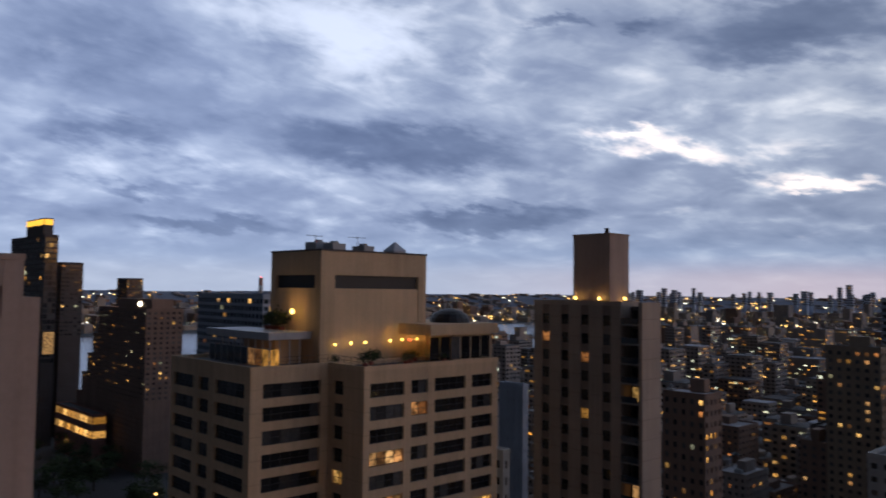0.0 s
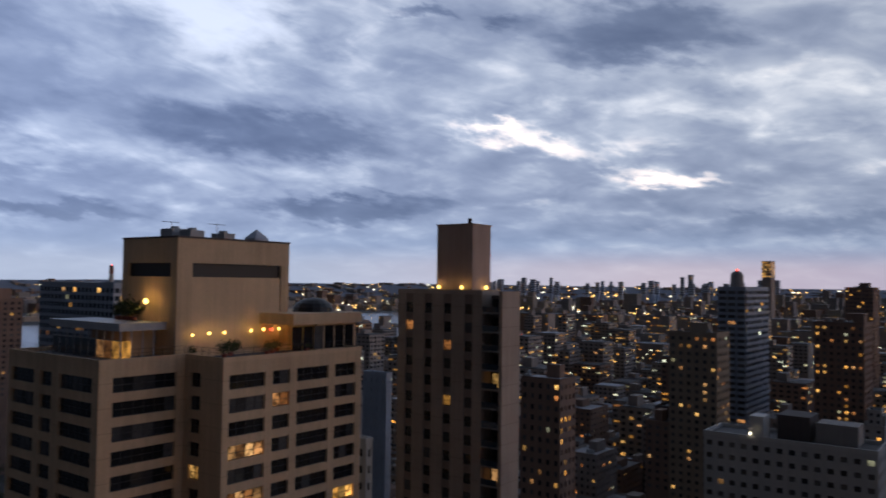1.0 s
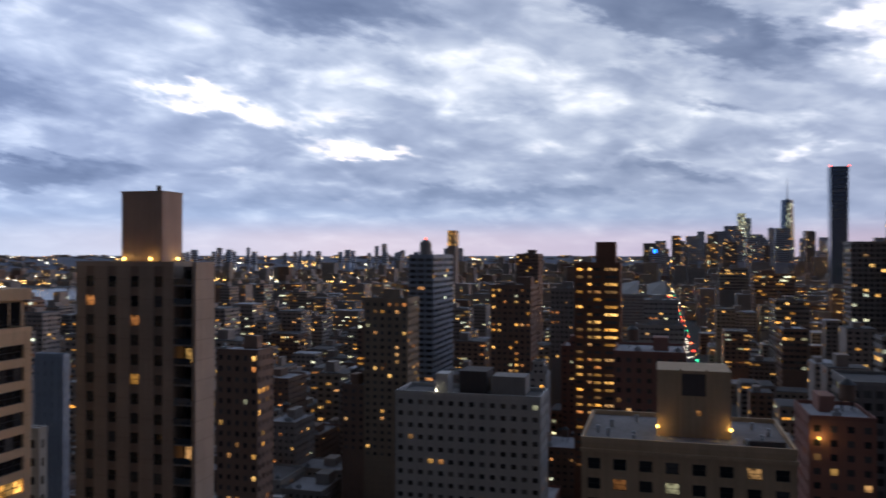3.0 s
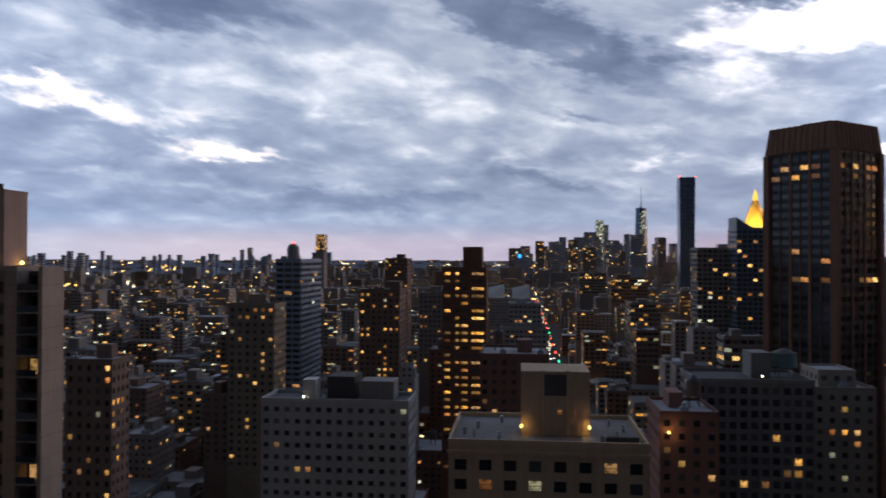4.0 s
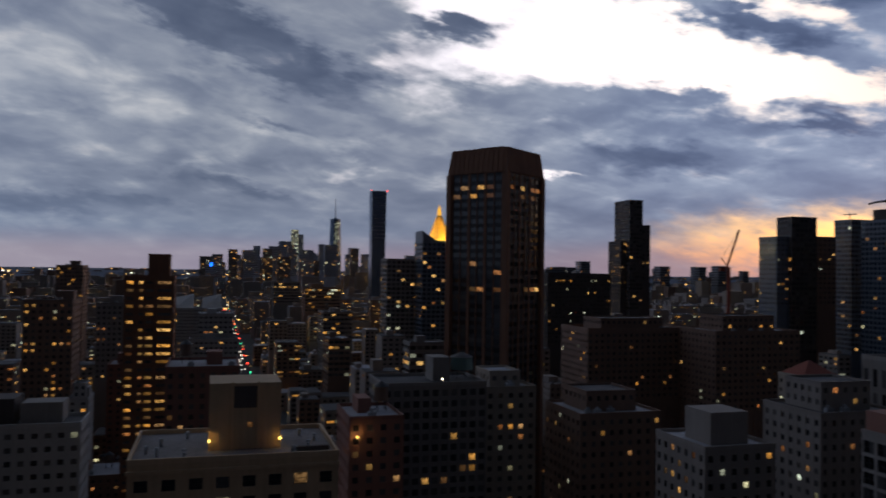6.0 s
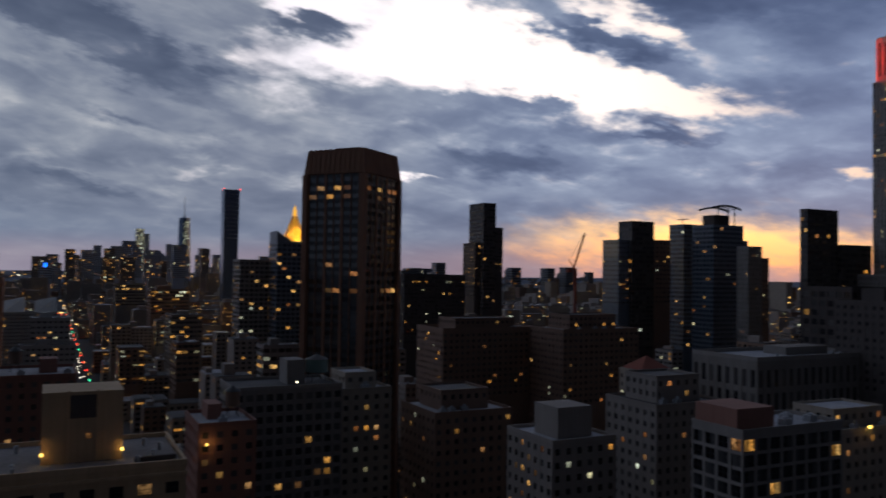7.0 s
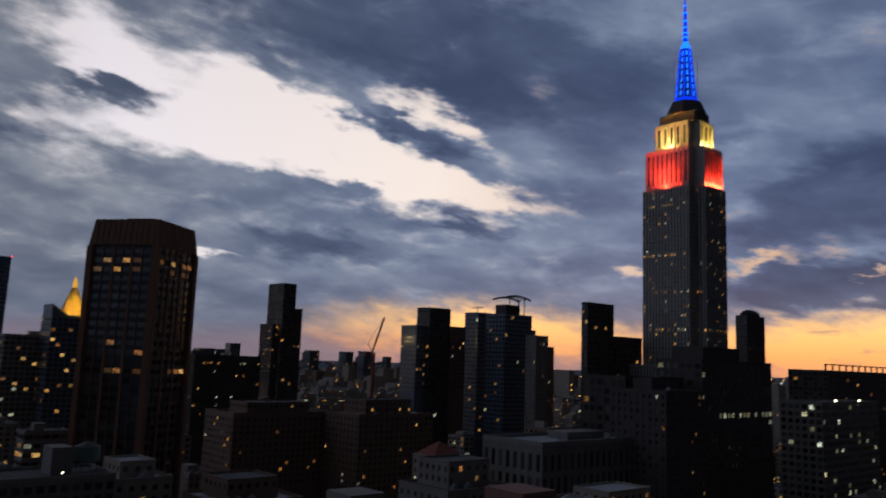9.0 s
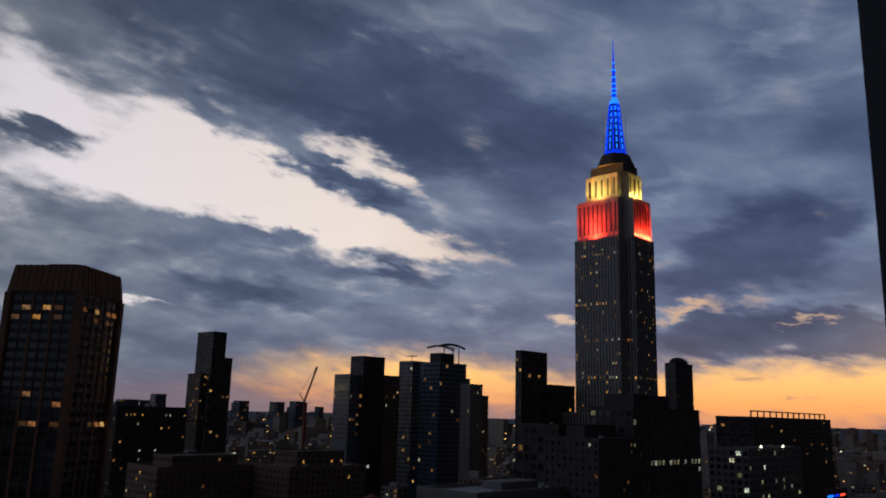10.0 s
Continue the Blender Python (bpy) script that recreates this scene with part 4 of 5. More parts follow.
def make_brown_tower():
    bands = [(0.08, 0.205), (0.215, 0.34), (0.38, 0.495), (0.505, 0.62), (0.66, 0.785), (0.795, 0.92)]
    t = building("office_tower", "dark brown brick office tower with heavy corners and windowless crown", 107.8, 138.8, 324.3, 355.3, 158, RUST, turn=37, sides="NE", lights=0.014, seed=13,
                 category="skyscraper", fl=3.75, bays={"N": bands, "E": bands}, wh=0.52, head=1.4, z_windows=42, pane=GLASS, lit_rows=(1, 2, 13, 27), deep=0.5, kit=False, parapet=0.2, band=0.25,
                 glow=[LIT, LIT_DIM, LIT_DIM, LIT_DIM], spandrel=BLACK)
    # heavy corner piers with a cut edge, and the windowless crown that leans in
    for sx in (-1, 1):
        for sy in (-1, 1):
            part("corner_pier", Shape().tower(sx * 15.0, sy * 15.0, 0, 158, 1.9, 1.9, 4, 0, math.pi / 4), RUST, t)
    s = Shape().tower(0, 0, 158.25, 169, 15.9 * math.sqrt(2), 14.6 * math.sqrt(2), 4, 0, math.pi / 4)
    crown = part("crown", s, RUST, t, "windowless brown brick crown")
    for i in range(11):
        u = -13 + 2.6 * i
        r = Shape()
        r.v = [(u - 0.5, -16.1, 158.3), (u + 0.5, -16.1, 158.3), (u + 0.5, -14.8, 169.2), (u - 0.5, -14.8, 169.2), (u - 0.5, -15.0, 158.3), (u + 0.5, -15.0, 158.3), (u + 0.5, -14.2, 169.2), (u - 0.5, -14.2, 169.2)]
        r.f = [(0, 1, 2, 3), (1, 5, 6, 2), (4, 0, 3, 7), (3, 2, 6, 7), (0, 4, 5, 1), (5, 4, 7, 6)]
        r.m = [0] * 6
        part("rib", r, RUST, crown)
        ob = new("rib", r.mesh("rib", RUST))
        ob.parent, ob.matrix_basis = crown, pose(0, 0, 0, 0, 0, -90)
    part("roof_house", Shape().box(-8, 2, -8, 4, 169.0, 170.6), DARK, t)


make_brown_tower()
grid = dict(ww=0.66, wh=0.6, bay=2.7, fl=2.95)
t = building("apartment_building", "grey concrete grid-fronted apartment block", 43.8, 73.1, 207, 227, 83.7, GREY, lights=0.05, seed=14, z_windows=36, kit=False, **grid)
part("stair_head", Shape().box(1, 6, -3, 5, 83.8, 90.5), GREY, t)
part("water_tank", tank_shape(11, 2, 83.8, 3.2), [COPPER, BLACK], t, "domed grey-green roof tank")
wall_lamp(59, 203, 86, "small white roof lamp", BULB_PALE, r=0.25)
building("apartment_building", "dark red brick block with a pale roof edge", 31.6, 45.0, 187.3, 206.5, 78.9, RED, lights=0.08, seed=16, z_windows=40, roof=PALE_ROOF)
wall_lamp(33.5, 187.1, 75.0, "warm lamp on a dark brick wall", r=0.3, power=60)
building("apartment_building", "pale stone apartment block with green-lit windows", 78.5, 94.8, 223.4, 245, 79.5, BEIGE, lights=0.16, seed=17, z_windows=36, glow=[LIT, LIT_COOL, LIT_DIM])
building("office_building", "dark office block with a lit top row", 245.3, 298.5, 557.3, 597, 113.3, DARK, lights=0.05, seed=18, lit_rows=(1,), joined=True, category="office building", z_windows=60, kit=False, glow=[LIT_COOL, LIT])
building("hotel", "old dark brown hotel with a heavy cornice", 182, 241, 363, 395, 85, BROWN, lights=0.05, seed=19, category="hotel", z_windows=50, bay=3.3, parapet=1.8, joined=True)
building("apartment_building", "brown brick block in the shade of the towers", 234, 283, 331, 362, 86.6, BROWN, lights=0.05, seed=20, z_windows=50, bay=3.3, joined=True)
building("apartment_building", "narrow block with a red tiled roof", 192.5, 207.7, 223.6, 236, 80, BEIGE, lights=0.05, seed=41, z_windows=50, kit=False)
hip = thing("tiled_roof", 200.1, 229.8, 80.95, "red clay-tiled hipped roof", "roof")
part("hip", Shape().tower(0, 0, 0, 4.5, 9.8, 0.4, 4, 0, math.pi / 4, 1.0, 0.8), CLAY, hip)
building("apartment_building", "pale stone classical block with tall arched bays", 229, 292, 204, 236, 84.9, GREY, lights=0.0, seed=42, z_windows=50, bay=3.9, ww=0.5, wh=0.74, fl=8.5, head=3.2, parapet=1.6)
glazed = building("apartment_building", "new dark glass block with pale slab edges, brown brick core", 125, 154.8, 115, 129, 83.7, GREY, lights=0.06, seed=43, z_windows=40, bay=3.6, ww=0.8, wh=0.78, detail=True, roof=PALE_ROOF, kit=False)
part("brick_core", Shape().box(-14.6, -4, -5.2, 6.2, 83.8, 88.4), RED, glazed, "brown brick lift core above the roof")
for x, y in ((2, -3), (7, 1), (11, -2)):
    part("air_handler", Shape().box(x - 1.2, x + 1.2, y - 0.9, y + 0.9, 83.8, 85.1).tower(x, y, 85.1, 85.5, 0.7, 0.65, 10), STEEL, glazed)
t = building("apartment_building", "grey stone apartment block with a square roof house", 104.8, 123.2, 152, 172, 76, LIME, lights=0.14, seed=44, z_windows=36, detail=True, kit=False)
part("stair_head", Shape().box(-5, 5, -6, 4, 76.1, 83.5), LIME, t)
building("apartment_building", "tan apartment block with a warm lamp", 174, 205, 131, 151, 77, BEIGE, lights=0.08, seed=45, z_windows=36)
wall_lamp(186, 130.9, 78, "warm lamp at a roof edge", r=0.4, power=60)
building("apartment_building", "brown brick block with water tanks", 103, 129.7, 210, 235, 73, BROWN, lights=0.07, seed=46, z_windows=36)
building("apartment_building", "dark brick tower with few lights", 285, 318, 187, 215, 106, DARK, lights=0.04, seed=47, z_windows=50, joined=True)
building("apartment_building", "grey brick setback block", 150, 176, 168, 190, 79, LIME, lights=0.08, seed=48, z_windows=36)


for (x0, x1, y0, y1, h, wall, n) in ((182, 241, 363, 395, 85, BROWN, 1), (234, 283, 331, 362, 86.6, BROWN, 2), (174, 205, 131, 151, 77, BEIGE, 3),
                                     (103, 129.7, 210, 235, 73, BROWN, 4), (150, 176, 168, 190, 79, LIME, 5), (78.5, 94.8, 223.4, 245, 79.5, BEIGE, 6)):
    for ob in [o for o in scene.objects if o.type == "EMPTY" and not o.parent]:
        if abs(ob.location.x - (x0 + x1) / 2) < 0.01 and abs(ob.location.y - (y0 + y1) / 2) < 0.01:
            setback(ob, wall, x0, x1, y0, y1, h, 0.62, 4.2 + (n % 3) * 1.5, 700 + n)

# wide office floors that are still lit
OFFICES = ((81, 118, 1146, 1186, 94, (0, 1)), (109, 153, 991, 1031, 90, (0, 1)), (100, 128, 751, 791, 73, (0, 1)), (102, 122, 415, 429, 75, (1, 2)), (86, 103, 613, 643, 60, (0, 1)))
for i, (x0, x1, y0, y1, h, rows) in enumerate(OFFICES):
    building("office_building", "broad office block with whole floors lit yellow", x0, x1, y0, y1, h, [GREY, BROWN, LIME][i % 3], fl=4.2, bay=4.0, ww=0.85, wh=0.5, lights=0.1, seed=800 + i,
             category="office building", joined=True, lit_rows=rows, glow=[LIT, LIT, LIT_COOL], z_windows=h - 30)
t = building("office_building", "far office tower with a blue light sign", -32, 8, 3000, 3040, 131, FAR_HAZY, fl=8, bay=8, ww=0.7, lights=0.15, seed=830, category="office building", joined=True, kit=False)
part("light_sign", Shape().box(-5, 5, -20.6, -20.1, 117, 130), BLUE_HOT, t, "bright blue light sign")

# ---- skyline towers ----
def tower(x0, x1, y0, y1, h, mat, label, seed, lights=0.025, **more):
    given = dict(fl=4, bay=4, ww=0.7, wh=0.6, category="skyscraper", joined=True, kit=False, z_windows=h - 110)
    given.update(more)
    return building("skyscraper", label, x0, x1, y0, y1, h, mat, lights=lights, seed=seed, **given)


t = tower(409, 424, 724, 756, 189.5, DARK, "slim stepped dark tower with shoulders", 50)
building("shoulder", "", 424.05, 434, 726, 756, 164, DARK, lights=0.08, seed=51, root=t, joined=True, kit=False, fl=4, bay=4)
building("shoulder", "", 402, 408.95, 730, 756, 147, DARK, lights=0.08, seed=52, root=t, joined=True, kit=False, fl=4, bay=4)
t = tower(455, 480, 542, 560, 162.6, DARK, "dark stepped residential tower against the sunset", 53)
building("shoulder", "", 443, 454.95, 545, 567, 146, SLATE, lights=0.06, seed=54, root=t, joined=True, kit=False, fl=4, bay=4)
building("shoulder", "", 480.05, 502, 545, 562, 147, BROWN, lights=0.08, seed=55, root=t, joined=True, kit=False, fl=4, bay=4)
t = tower(523.5, 547, 551, 570, 163, SLATE, "grey-blue stepped tower with roof plant", 56)
mast = Shape().bar((-4, 0, 163), (-4, 0, 170), 0.35).bar((-11, 0, 168.5), (3, 0, 169.5), 0.35)
part("davit", mast, BLACK, t)
t = tower(513.4, 549, 504.8, 530, 160, SLATE, "blue-grey glass tower with a curved steel canopy on top", 57, pane=GLASS_BLUE)
c = Shape()
for i in range(9):
    u0, u1 = -16 + 4 * i, -12 + 4 * i
    z0, z1 = 174 + 4.5 * math.sin(0.35 + i * 0.27), 174 + 4.5 * math.sin(0.35 + (i + 1) * 0.27)
    c.bar((u0, -8, z0), (u1, -8, z1), 0.9, 6).bar((u0, 6, z0 - 1), (u1, 6, z1 - 1), 0.9, 6)
    c.bar((u0, -8, z0), (u0, 6, z0 - 1), 0.35, 5)
for u in (-8, 4, 12):
    c.bar((u, -8, 160), (u, -8, 176), 0.5, 6)
part("canopy", c, BLACK, t, "curved steel roof canopy")
part("roof_house", Shape().box(-10, 8, -6, 8, 160.1, 170), DARK, t)
building("shoulder", "", 549.05, 556, 506, 530, 147, SLATE, lights=0.06, seed=58, root=t, joined=True, kit=False, fl=4, bay=4)
t = tower(517, 533, 470, 482, 140.4, GREY, "pale grey slab tower", 59, ww=0.25)
building("shoulder", "", 533.05, 541, 470, 482, 131, BROWN, lights=0.08, seed=60, root=t, joined=True, kit=False, fl=4, bay=4)
tower(484, 517, 387, 393, 164.4, DARK, "plain dark tower with open frame at the top", 61)
tower(517.2, 551, 384.2, 398, 139.5, DARK, "plain black slab tower", 62, lights=0.03)
t = tower(800, 839, 425, 438, 176, DARK, "dark tower with a rounded top", 63)
g = Shape()
for i in range(5):
    a0, a1 = i * math.pi / 10, (i + 1) * math.pi / 10
    g.tower(0, 0, 176.9 + 7 * math.sin(a0), 176.9 + 7 * math.sin(a1), 20 * math.cos(a0), 20 * math.cos(a1) + 0.1, 20, 0, 0, 0.95, 0.32)
part("rounded_top", g, DARK, t)
t = tower(350, 420, 209.7, 235, 120, DARK, "black stepped office block with one lit row", 64, lights=0.01, lit_rows=(6,), glow=[LIT_COOL], z_windows=70)
part("setback", Shape().box(-26, 10, -8, 10, 120.1, 127.5), DARK, t)
tower(297, 344, 216, 240, 111, DARK, "black brick block with few lights", 65, lights=0.02)
t = tower(650, 830, 278, 310, 119, DARK, "long dark block with roof frames", 66, lights=0.02)
fr = Shape()
for i in range(14):
    fr.box(-88 + i * 13, -87 + i * 13, -14, -13, 119.2, 124)
fr.box(-88, 82, -14.2, -12.8, 124, 125)
part("roof_frame", fr, BLACK, t)
tower(450, 528, 196, 220, 100, GREY, "pale low office block with white roof lights", 67, lights=0.06, glow=[LIT_COOL])
for x in (466, 498):
    wall_lamp(x, 195.9, 101.5, "white floodlight on a roof", BULB_PALE, r=0.7)
g = thing("signboard", 588, 196, 70, "low building front with blue and red light bars", "sign")
part("panel", Shape().box(-20, 20, 0, 1.2, -70, 2.5), DARK, g)
for i in range(3):
    part("light_bar", Shape().box(-18 + i * 12, -9 + i * 12, -0.3, -0.02, -2.5, -1.0), [BLUE_HOT, BLUE_LIGHT, SIGNAL_RED][i], g)

# towers of the south
t = thing("skyscraper", 244, 1216, 0, "slender dark glass tower that widens towards its top", "skyscraper")
s = Shape().tower(0, 0, 0, 150, 13.3, 13.3, 4, 0, math.pi / 4, 1.15, 1.1).tower(0, 0, 150, 237, 13.3, 14.2, 4, 0, math.pi / 4, 1.15, 1.1)
part("curtain_wall", s, CURTAIN, t)
s = Shape()
rnd = random.Random(77)
for i in range(26):
    z = 236 - 6 * (i % 13)
    s.box(-9 + rnd.uniform(0, 12), -5 + rnd.uniform(8, 14), -12.2, -11.6, z - 0.5, z)
part("floor_edge", s, GREY, t, kind="stuff")
part("warning_light", Shape().tower(-11, -6, 237, 239, 1, 1, 6).tower(13, -6, 237, 239, 1, 1, 6), SIGNAL_RED, t)
t = thing("skyscraper", 241, 850, 0, "stone tower with a floodlit gilded pyramid roof", "skyscraper")
part("shaft", Shape().box(-16, 16, -14, 22, 0, 136).box(-11, 11, -9, 12, 136, 148), LIME, t)
roof = part("pyramid_roof", Shape().tower(0, 0, 148, 176, 13.5, 2.8, 8, 0, math.pi / 8), GILT, t, "gilded octagonal pyramid roof")
part("lantern", Shape().tower(0, 0, 176, 182, 2.6, 2.2, 8).tower(0, 0, 182, 188, 2.2, 0.2, 8), GOLD_LIGHT, roof)
for x, y in ((-22, -16), (6, -26)):
    lamp_light(241 + x, 850 + y, 146, 42000, (1.0, 0.72, 0.3), 2.0)
t = tower(177, 203, 677, 706, 140, SLATE, "blue-grey stepped tower with a slanting top", 80, lights=0.1, pane=GLASS_BLUE)
k = Shape()
k.v = [(-13, -14, 141), (0, -14, 141), (0, 12, 141), (-13, 12, 141), (-13, -14, 150), (-13, 12, 150)]
k.f, k.m = [(0, 3, 2, 1), (0, 1, 4), (1, 2, 5, 4), (2, 3, 5), (3, 0, 4, 5)], [0] * 5
part("slanting_top", k, SLATE, t)
tower(150, 176, 700, 728, 124, GREY, "grey tower with a flat lit top", 81, lights=0.1)
tower(205, 232, 640, 668, 117, GREY, "grey stone office tower", 82, lights=0.1)
t = thing("skyscraper", 700, 4790, 0, "tall tapering glass tower with a spire far downtown", "skyscraper")
part("curtain_wall", Shape().tower(0, 0, 0, 60, 43, 43, 4, 0, math.pi / 4).tower(0, 0, 60, 417, 43, 32, 8, 0, math.pi / 8), CURTAIN, t)
s = Shape()
rnd = random.Random(5)
for i in range(60):
    z = 395 - 5.2 * i
    r = 32 + (417 - z) * 0.031
    u = rnd.uniform(-0.7, 0.4) * r * 0.6
    s.box(u, u + rnd.uniform(6, 22), -r - 1.5, -r + 8, z, z + 2.6)
part("lit_floor", s, LIT_COOL, t, kind="stuff")
part("spire", Shape().tower(0, 0, 417, 424, 10, 10, 12).tower(0, 0, 424, 541, 3.2, 0.8, 8), FAR_HAZY, t)
tower(347, 379, 3784, 3830, 296, FAR_HAZY, "far tower with many cool-lit floors", 83, lights=0.8, fl=9, bay=8, ww=0.8, glow=[LIT_COOL], z_windows=100)

rnd = random.Random(21)
for i in range(62):
    a, d = rnd.uniform(-1.0, 14.5), rnd.uniform(3300, 4500)
    top = 115 + d * math.tan(radians(rnd.uniform(-0.3, 1.0) + 1.5 * math.exp(-((a - 5.5) / 4.5) ** 2) * rnd.random()))
    w = rnd.uniform(28, 55)
    x, y = d * math.sin(radians(a)), d * math.cos(radians(a))
    tower(x - w / 2, x + w / 2, y, y + w, top, rnd.choice([FAR_HAZY, FAR_HAZY, FAR_HAZY, FAR]), rnd.choice(["far blue-grey downtown tower", "far grey downtown office tower with lit floors"]), 100 + i,
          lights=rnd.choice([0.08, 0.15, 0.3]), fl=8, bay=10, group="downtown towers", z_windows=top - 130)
for i in range(34):
    a, d = rnd.uniform(-36, -14), rnd.uniform(4150, 4500)
    top = 115 + d * math.tan(radians(rnd.choice([0.0, 0.1, 0.2, 0.4, 0.8]) * rnd.uniform(0.5, 1.0)))
    w = rnd.uniform(13, 30)
    x, y = d * math.sin(radians(a)), d * math.cos(radians(a))
    tower(x - w / 2, x + w / 2, y, y + w, top, FAR_HAZY, "small tower on the far skyline, tinted blue-grey for haze", 200 + i, lights=0.04, fl=12, bay=12, group="far skyline towers", z_windows=60)
for i in range(30):
    a, d = rnd.uniform(22, 46), rnd.uniform(3600, 4400)
    top = 115 + d * math.tan(radians(rnd.choice([0.1, 0.2, 0.35, 0.6]) * rnd.uniform(0.5, 1.3)))
    w = rnd.uniform(30, 60)
    x, y = d * math.sin(radians(a)), d * math.cos(radians(a))
    tower(x - w / 2, x + w / 2, y, y + w, top, SLATE, "small blue-grey tower across the western river", 300 + i, lights=0.05, fl=12, bay=12, group="western skyline towers", z_windows=60)


def make_crane():
    t = thing("tower_crane", 470, 645, 0, "red lattice tower crane with a raised jib", "crane")
    part("mast", Shape().box(-1.2, 1.2, -1.2, 1.2, 0, 122), CRANE_RED, t)
    s = Shape().bar((-3, 0, 121), (11, 0, 158), 0.55, 4).bar((-1.6, 0, 121), (12, 0, 157), 0.4, 4)
    for i in range(10):
        f = i / 10
        s.bar((-3 + 14 * f, 0, 121 + 37 * f), (-1.6 + 13.6 * (f + 0.05), 0, 121 + 36 * (f + 0.05)), 0.3, 4)
    part("jib", s, CRANE_RED, t)
    s = Shape().bar((0, 0, 121), (-8, 0, 130), 0.5, 4).bar((-8, 0, 130), (11, 0, 158), 0.15, 4).box(-10, -5, -1.5, 1.5, 118, 121.5)
    part("counter_jib", s, CRANE_RED, t)


make_crane()


# ---- the floodlit skyscraper ----
def make_spire_tower():
    x0, x1, y0, y1 = 548.7, 589.5, 329.5, 381.8
    t = building("skyscraper", "grey limestone skyscraper with red and yellow floodlit tiers, blue spire", x0, x1, y0 + 9, y1, 262, PALE_LIME, fl=3.75, bay=2.95, ww=0.5, wh=0.55, lights=0.07, seed=15,
                 category="skyscraper", sides="E", z_windows=118, kit=False, lit_rows=(3, 14, 22, 30), parapet=0.5, band=0.2, spandrel=LIME_DEEP, glow=[LIT, LIT_DIM, LIT_COOL, LIT_DIM])
    common = dict(fl=3.75, bay=2.95, ww=0.5, wh=0.55, kit=False, joined=True, root=t, band=0.2, spandrel=LIME_DEEP, glow=[LIT, LIT_DIM, LIT_COOL, LIT_DIM])
    building("front", "", x0 + 9.5, x1, y0, y0 + 8.95, 262, PALE_LIME, lights=0.08, seed=16, sides="NE", z_windows=110, parapet=0.5, lit_rows=(30,), **common)
    lower = dict(common, lights=0.07)
    ox, oy = t.matrix_basis.translation.xy
    # lower wings
    building("wing", "", x0 - 14, x1 + 30, y0 - 4, y0 + 60, 118, PALE_LIME, seed=17, z_windows=60, **lower)

    def tier(name, a0, a1, b0, b1, z0, z1, notch, label="", fin=2.2):
        s = Shape().box(a0 - ox, a1 - ox, b0 + notch - oy, b1 - oy, z0, z1).box(a0 + notch - ox, a1 - ox, b0 - oy, b0 + notch - oy - 0.01, z0, z1)
        p = part(name, s, PALE_LIME, t, label)
        n = int((b1 - b0 - notch) / fin)
        for i in range(n + 1):
            v = b0 + notch + (b1 - b0 - notch - 0.8) * i / n - oy
            part("pier", Shape().box(a0 - ox - 0.7, a0 - ox - 0.01, v, v + 0.8, z0, z1 - 1.5), PALE_LIME, p)
            if i < n:
                part("window", Shape().box(a0 - ox - 0.12, a0 - ox - 0.011, v + fin * 0.42, v + fin * 0.8, z0 + 4, z1 - 4), GLASS, p)
        n = int((a1 - a0 - notch) / fin)
        for i in range(n + 1):
            u = a0 + notch + (a1 - a0 - notch - 0.8) * i / n - ox
            part("pier", Shape().box(u, u + 0.8, b0 - oy - 0.7, b0 - oy - 0.01, z0, z1 - 1.5), PALE_LIME, p)
            if i < n:
                part("window", Shape().box(u + fin * 0.42, u + fin * 0.8, b0 - oy - 0.12, b0 - oy - 0.011, z0 + 4, z1 - 4), GLASS, p)
        return p

    tier("upper_tier", x0 + 2, x1 - 3, y0 + 1.5, y1 - 2, 262.6, 296, 8.5, "limestone tier washed in red light", 4.4)
    tier("top_tier", x0 + 7, x1 - 7, y0 + 7, y1 - 8, 296.01, 319, 6.5, "limestone tier washed in yellow light", 5.5)
    cx, cy = 0.6, -6.6
    s = Shape().box(x0 + 9 - ox, x1 - 9 - ox, y0 + 9 - oy, y1 - 11 - oy, 319.01, 327)
    part("shoulder", s, DARK, t)
    part("shoulder", Shape().tower(cx, cy, 327, 338, 17, 12.5, 8, 0, math.pi / 8), DARK, t)
    part("mast_base", Shape().tower(cx, cy, 338, 342, 12, 10.5, 8, 0, math.pi / 8, 0.9, 0.9), BLUE_LIGHT, t, "ring of blue light")
    mast = part("mast", Shape().tower(cx, cy, 342, 386, 8.2, 4.0, 8, 0, math.pi / 8), DARK, t)
    for i in range(8):
        a = math.pi / 8 + i * math.pi / 4
        part("light_fin", Shape().bar((cx + 8.4 * math.cos(a), cy + 8.4 * math.sin(a), 342), (cx + 4.2 * math.cos(a), cy + 4.2 * math.sin(a), 386), 0.75, 4), BLUE_LIGHT, mast, "blue-lit fin")
        a += math.pi / 8
        for k in range(7):
            f0, f1 = k / 7 + 0.02, (k + 1) / 7 - 0.03
            part("light_strip", Shape().bar((cx + (7.7 - 3.8 * f0) * math.cos(a), cy + (7.7 - 3.8 * f0) * math.sin(a), 343 + 42 * f0),
                                            (cx + (7.7 - 3.8 * f1) * math.cos(a), cy + (7.7 - 3.8 * f1) * math.sin(a), 343 + 42 * f1), 0.6, 4), BLUE_HOT, mast)
    part("mast_collar", Shape().tower(cx, cy, 386, 388, 4.6, 4.2, 10).tower(cx, cy, 388, 393, 4.2, 2.0, 10), BLUE_HOT, t)
    s = Shape().tower(cx, cy, 393, 420, 2.0, 1.4, 8).tower(cx, cy, 420, 447, 0.9, 0.35, 6)
    sp = part("spire", s, BLUE_LIGHT, t, "blue-lit antenna spire")
